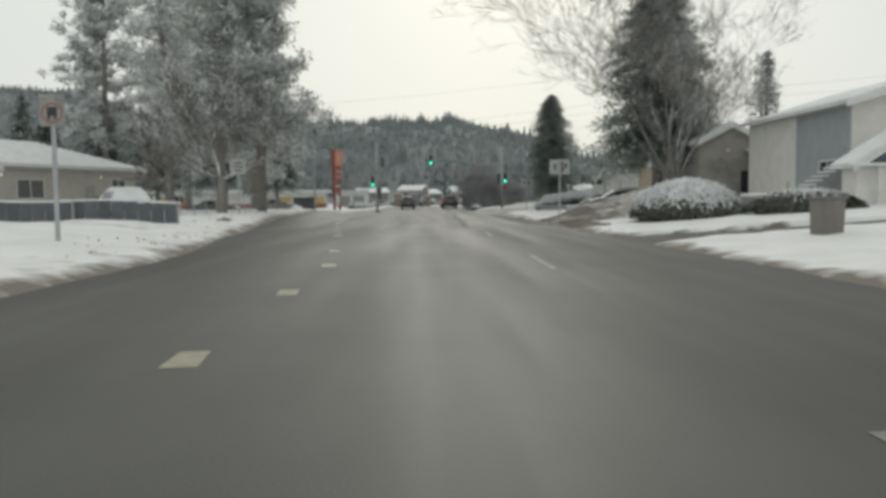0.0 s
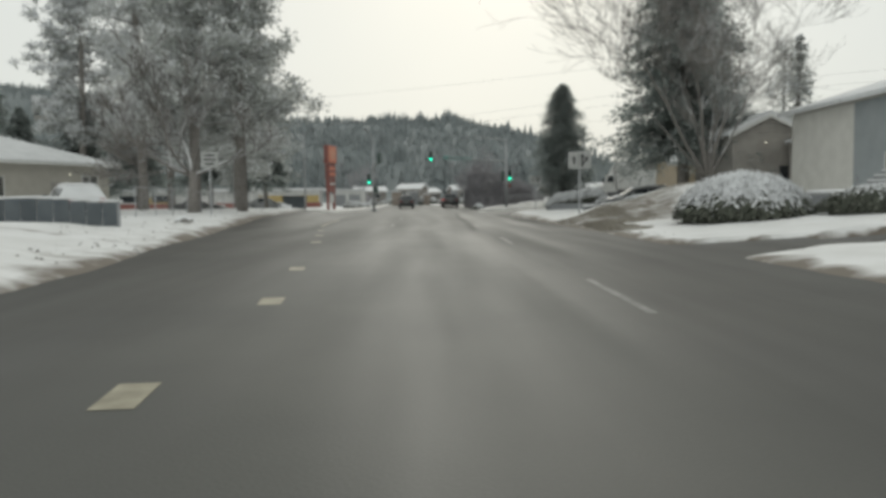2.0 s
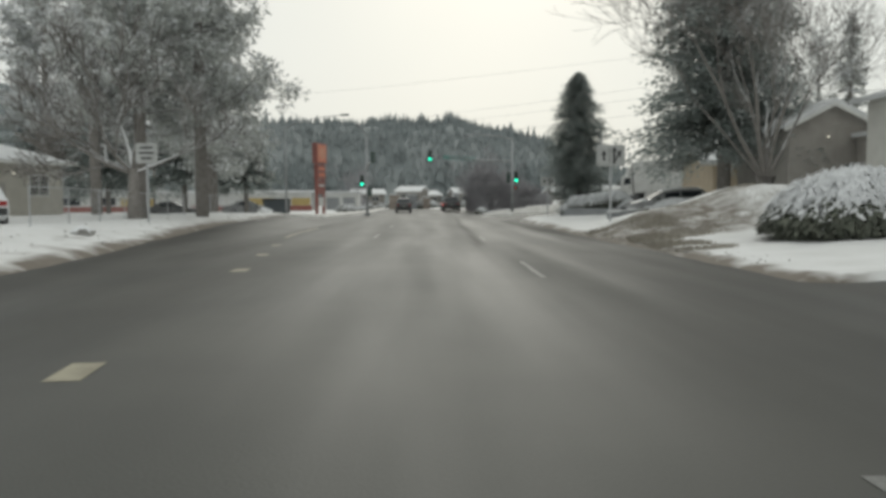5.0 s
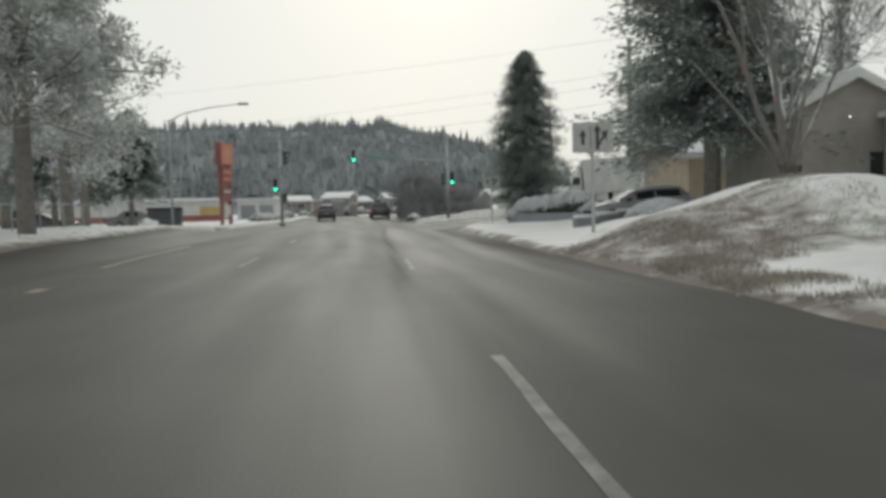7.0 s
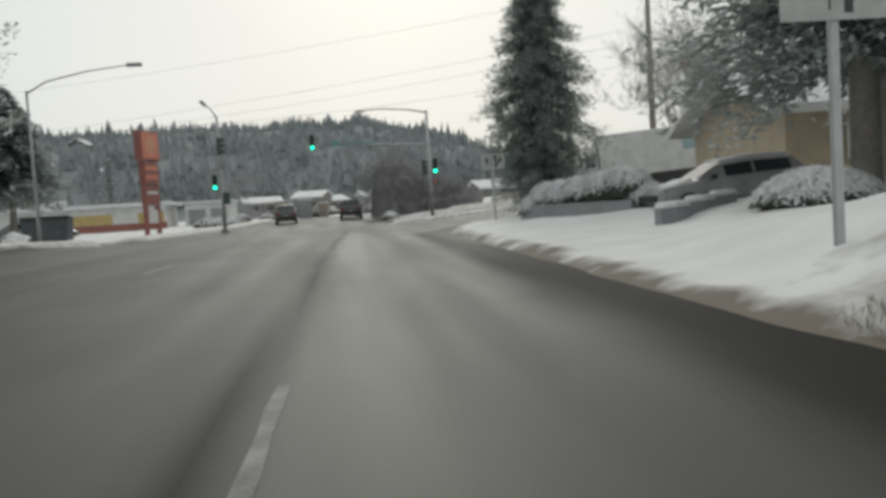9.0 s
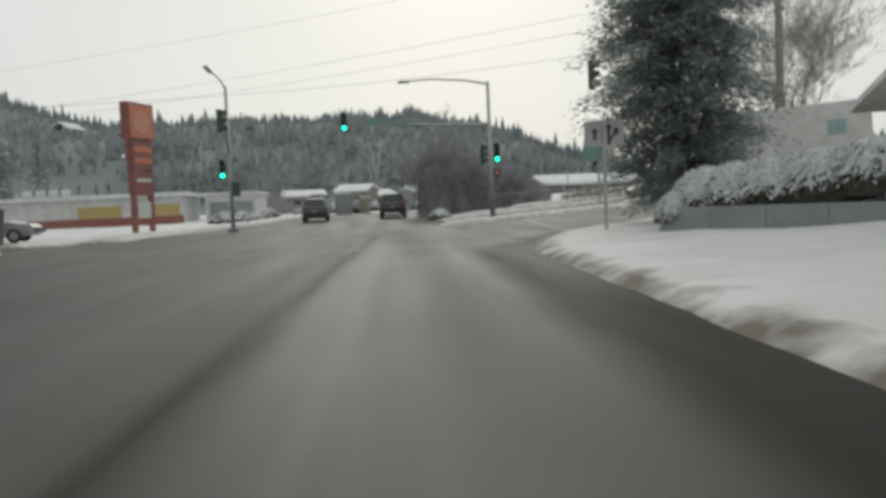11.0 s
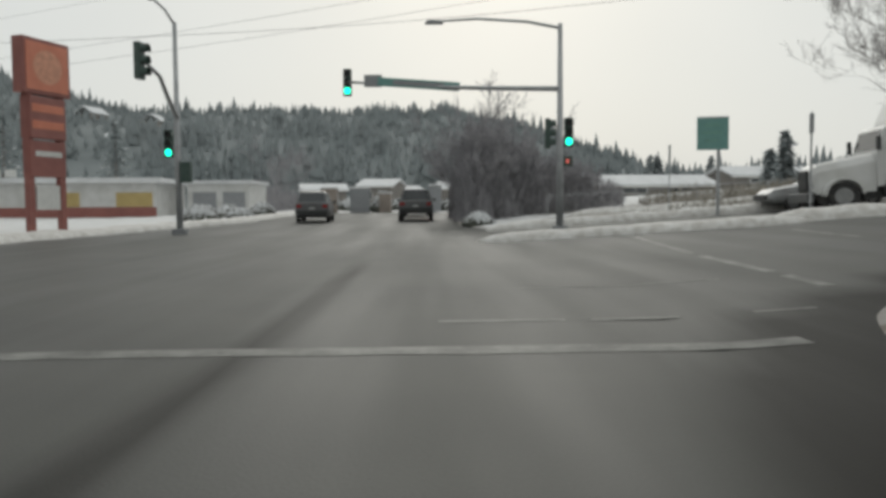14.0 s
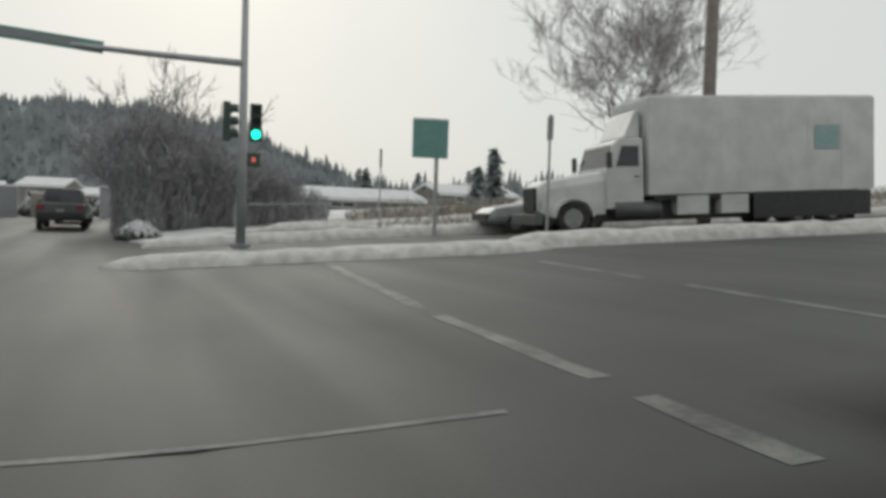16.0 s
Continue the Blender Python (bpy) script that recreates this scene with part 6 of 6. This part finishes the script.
    box = part("cargo_box", MB().box(3.2, -1.25, 1.15, 10.7, 1.25, 4.28), M_CARWHITE, t, "grey-white ribbed cargo box", bevel=0.04)
    for i in range(1, 13):
        for s in (1, -1):
            y0, y1 = sorted((s * 1.252, s * 1.257))
            part("side_rib", MB().box(3.2 + i * 0.577 - 0.025, y0, 1.3, 3.2 + i * 0.577 + 0.025, y1, 4.0), M_CARWHITE, box)
    part("side_emblem", MB().box(8.6, -1.276, 2.55, 9.45, -1.268, 3.35), mat("faded_teal_print", (0.25, 0.4, 0.4), (0.35, 0.45, 0.45)), box, "faded teal square print")
    part("snow_cap", MB().box(3.25, -1.2, 4.284, 10.65, 1.2, 4.34), M_SNOW, t)
    part("chassis", MB().box(1.2, -0.45, 0.6, 10.6, 0.45, 1.0).box(3.4, -1.15, 1.0, 10.6, 1.15, 1.14), M_BLACK, t)
    for s in (1, -1):
        # added black panel that stands for the shadow below the cargo box
        part("shade_panel", MB().box(6.5, s * 1.3 - 0.02, 0.3, 10.5, s * 1.3 + 0.02, 1.12), M_BLACK, t, "dark panel in place of the shade under the box")
        part("mud_flap", MB().box(9.9, s * 1.02 - 0.28, 0.15, 9.94, s * 1.02 + 0.28, 1.05), M_BLACK, t)
    part("rear_guard", MB().box(10.55, -1.1, 0.45, 10.65, 1.1, 0.6), M_STEEL, t)
    # black block fills the gap between the wheels, as shade under the frame
    part("underbody_shade", MB().box(1.6, -0.86, 0.34, 10.4, 0.86, 0.99), M_BLACK, t, "dark block for axles, tanks and shade under the frame")
    part("fuel_tank", MB().tube([(2.2, -0.95, 0.72), (3.6, -0.95, 0.72)], 0.3, 14), M_CARGREY, t, smooth=True)


lorry()

# ---- small things ----
mb = thing("bin", "square brown bin standing in the snow by the drive", "bin", pose(9.3, 17.7, ground_z(9.3, 17.7), 0, 0, 12))
part("body", MB().prism([(-0.23, -0.1), (0.23, -0.1), (0.27, 0.8), (-0.27, 0.8)], -0.28, 0.28, "y"), M_FARWALL, mb, bevel=0.02)
part("lid", MB().box(-0.3, -0.31, 0.803, 0.3, 0.31, 0.87), M_FARWALL, mb, bevel=0.02)
bl = thing("dumpster", "dark blue-grey steel dumpster at the driveway", "bin", pose(-11.8, 74.6, ground_z(-11.8, 74.6), 0, 0, 6))
part("body", MB().prism([(-0.95, -0.1), (0.95, -0.1), (1.05, 1.25), (-1.05, 1.25)], -0.6, 0.6, "y"), M_FENCE, bl, bevel=0.02)
part("lid", MB().prism([(-0.65, 1.253), (0.65, 1.253), (0.65, 1.3), (-0.65, 1.42)], -1.08, 1.08, "x"), M_BLACK, bl, bevel=0.01)
for s in (-0.6, 0.6):
    part("fork_pocket", MB().box(s - 0.12, -0.7, 0.5, s + 0.12, -0.6, 0.7), M_FENCE, bl)


def cabinet(label, x, y, w, h, body):
    t = thing("utility_cabinet", label, "cabinet", pose(x, y, ground_z(x, y), 0, 0, (x * 13) % 20 - 10), "roadside cabinets at the bend")
    part("body", MB().box(-w / 2, -0.4, -0.3, w / 2, 0.4, h), body, t, bevel=0.02)
    part("door", MB().box(-w * 0.4, -0.43, 0.15, w * 0.4, -0.404, h - 0.15), body, t, bevel=0.008)
    part("snow_cap", MB().box(-w / 2 - 0.04, -0.44, h + 0.004, w / 2 + 0.04, 0.44, h + 0.14), M_SNOW, t, bevel=0.04)


for x, w, h, body in ((-4.6, 1.3, 2.1, M_PALEBROWN), (-2.0, 1.7, 1.9, M_SIGNGREY), (0.2, 1.0, 1.5, M_PALEBROWN), (4.6, 1.0, 2.2, M_SIGNGREY)):
    cabinet("pale weathered steel cabinet capped with snow", x, 128.0 + 0.2 * x, w, h, body)


def rock(label, x, y, r, seed):
    me = bpy.data.meshes.new("rock")
    bm = bmesh.new()
    bmesh.ops.create_icosphere(bm, subdivisions=3, radius=r)
    for w in bm.verts:
        k = 1 + 0.35 * noise.noise(w.co / r * 1.4 + Vector((seed, 0, 0)))
        w.co = Vector((w.co.x * k * 1.25, w.co.y * k, w.co.z * k * 0.75))
    bm.to_mesh(me)
    bm.free()
    me.materials.append(mat("snowy_rock", (0.2, 0.19, 0.18), (0.3, 0.29, 0.27), rough=0.9, scale=3, snow=0.95, snow_at=0.25))
    tagged(new("boulder", me), label, "rock").matrix_basis = pose(x, y, ground_z(x, y) + r * 0.3)


rock("pale boulder topped with snow at the verge", -12.2, 71.6, 0.5, 1)
rock("small boulder in the snowy verge", -8.6, 32.5, 0.22, 4)
pm = thing("marker_post", "thin steel sign post on the snowy median", "post", pose(14.9, 82.3, road_z(14.9, 82.3)))
part("shaft", MB().box(-0.022, -0.022, -0.2, 0.022, 0.022, 3.1), M_STEEL, pm)
part("sign_edge", MB().box(-0.012, -0.12, 2.5, 0.012, 0.12, 3.05), M_SIGNGREY, pm, "sign seen edge-on")


def clods(name, label, boxes, seed, n):
    """Small dark lumps of frozen slush thrown up on the verge."""
    rng = random.Random(seed)
    mb = MB()
    for x0, x1, y0, y1 in boxes:
        for _ in range(n):
            x, y, r = rng.uniform(x0, x1), rng.uniform(y0, y1), rng.uniform(0.02, 0.06)
            z = ground_z(x, y)
            k = len(mb.v)
            for j in range(6):
                a = j * math.pi / 3 + rng.uniform(-0.3, 0.3)
                mb.v.append((x + r * 1.4 * math.cos(a) * rng.uniform(0.7, 1.3), y + r * math.sin(a) * rng.uniform(0.7, 1.3), z - 0.03))
            mb.v.append((x + rng.uniform(-0.3, 0.3) * r, y, z + r * rng.uniform(0.5, 0.9)))
            mb.f += [(k + j, k + (j + 1) % 6, k + 6) for j in range(6)]
            mb.m += [0] * 6
    return solid(name, mb, mat("frozen_slush", (0.2, 0.19, 0.175), (0.42, 0.41, 0.4), rough=0.8, island=0.3), label, "slush", kind="stuff")


clods("slush_clods", "lumps of dirty frozen slush along the verges", [(-7.8, -6.0, 14, 26), (-10.5, -7.2, 24, 40), (5.6, 6.8, 26, 34), (-11, -9.4, 44, 62), (5.7, 7.2, 33, 40), (5.7, 8.2, 34, 38.5)], 9, 70)
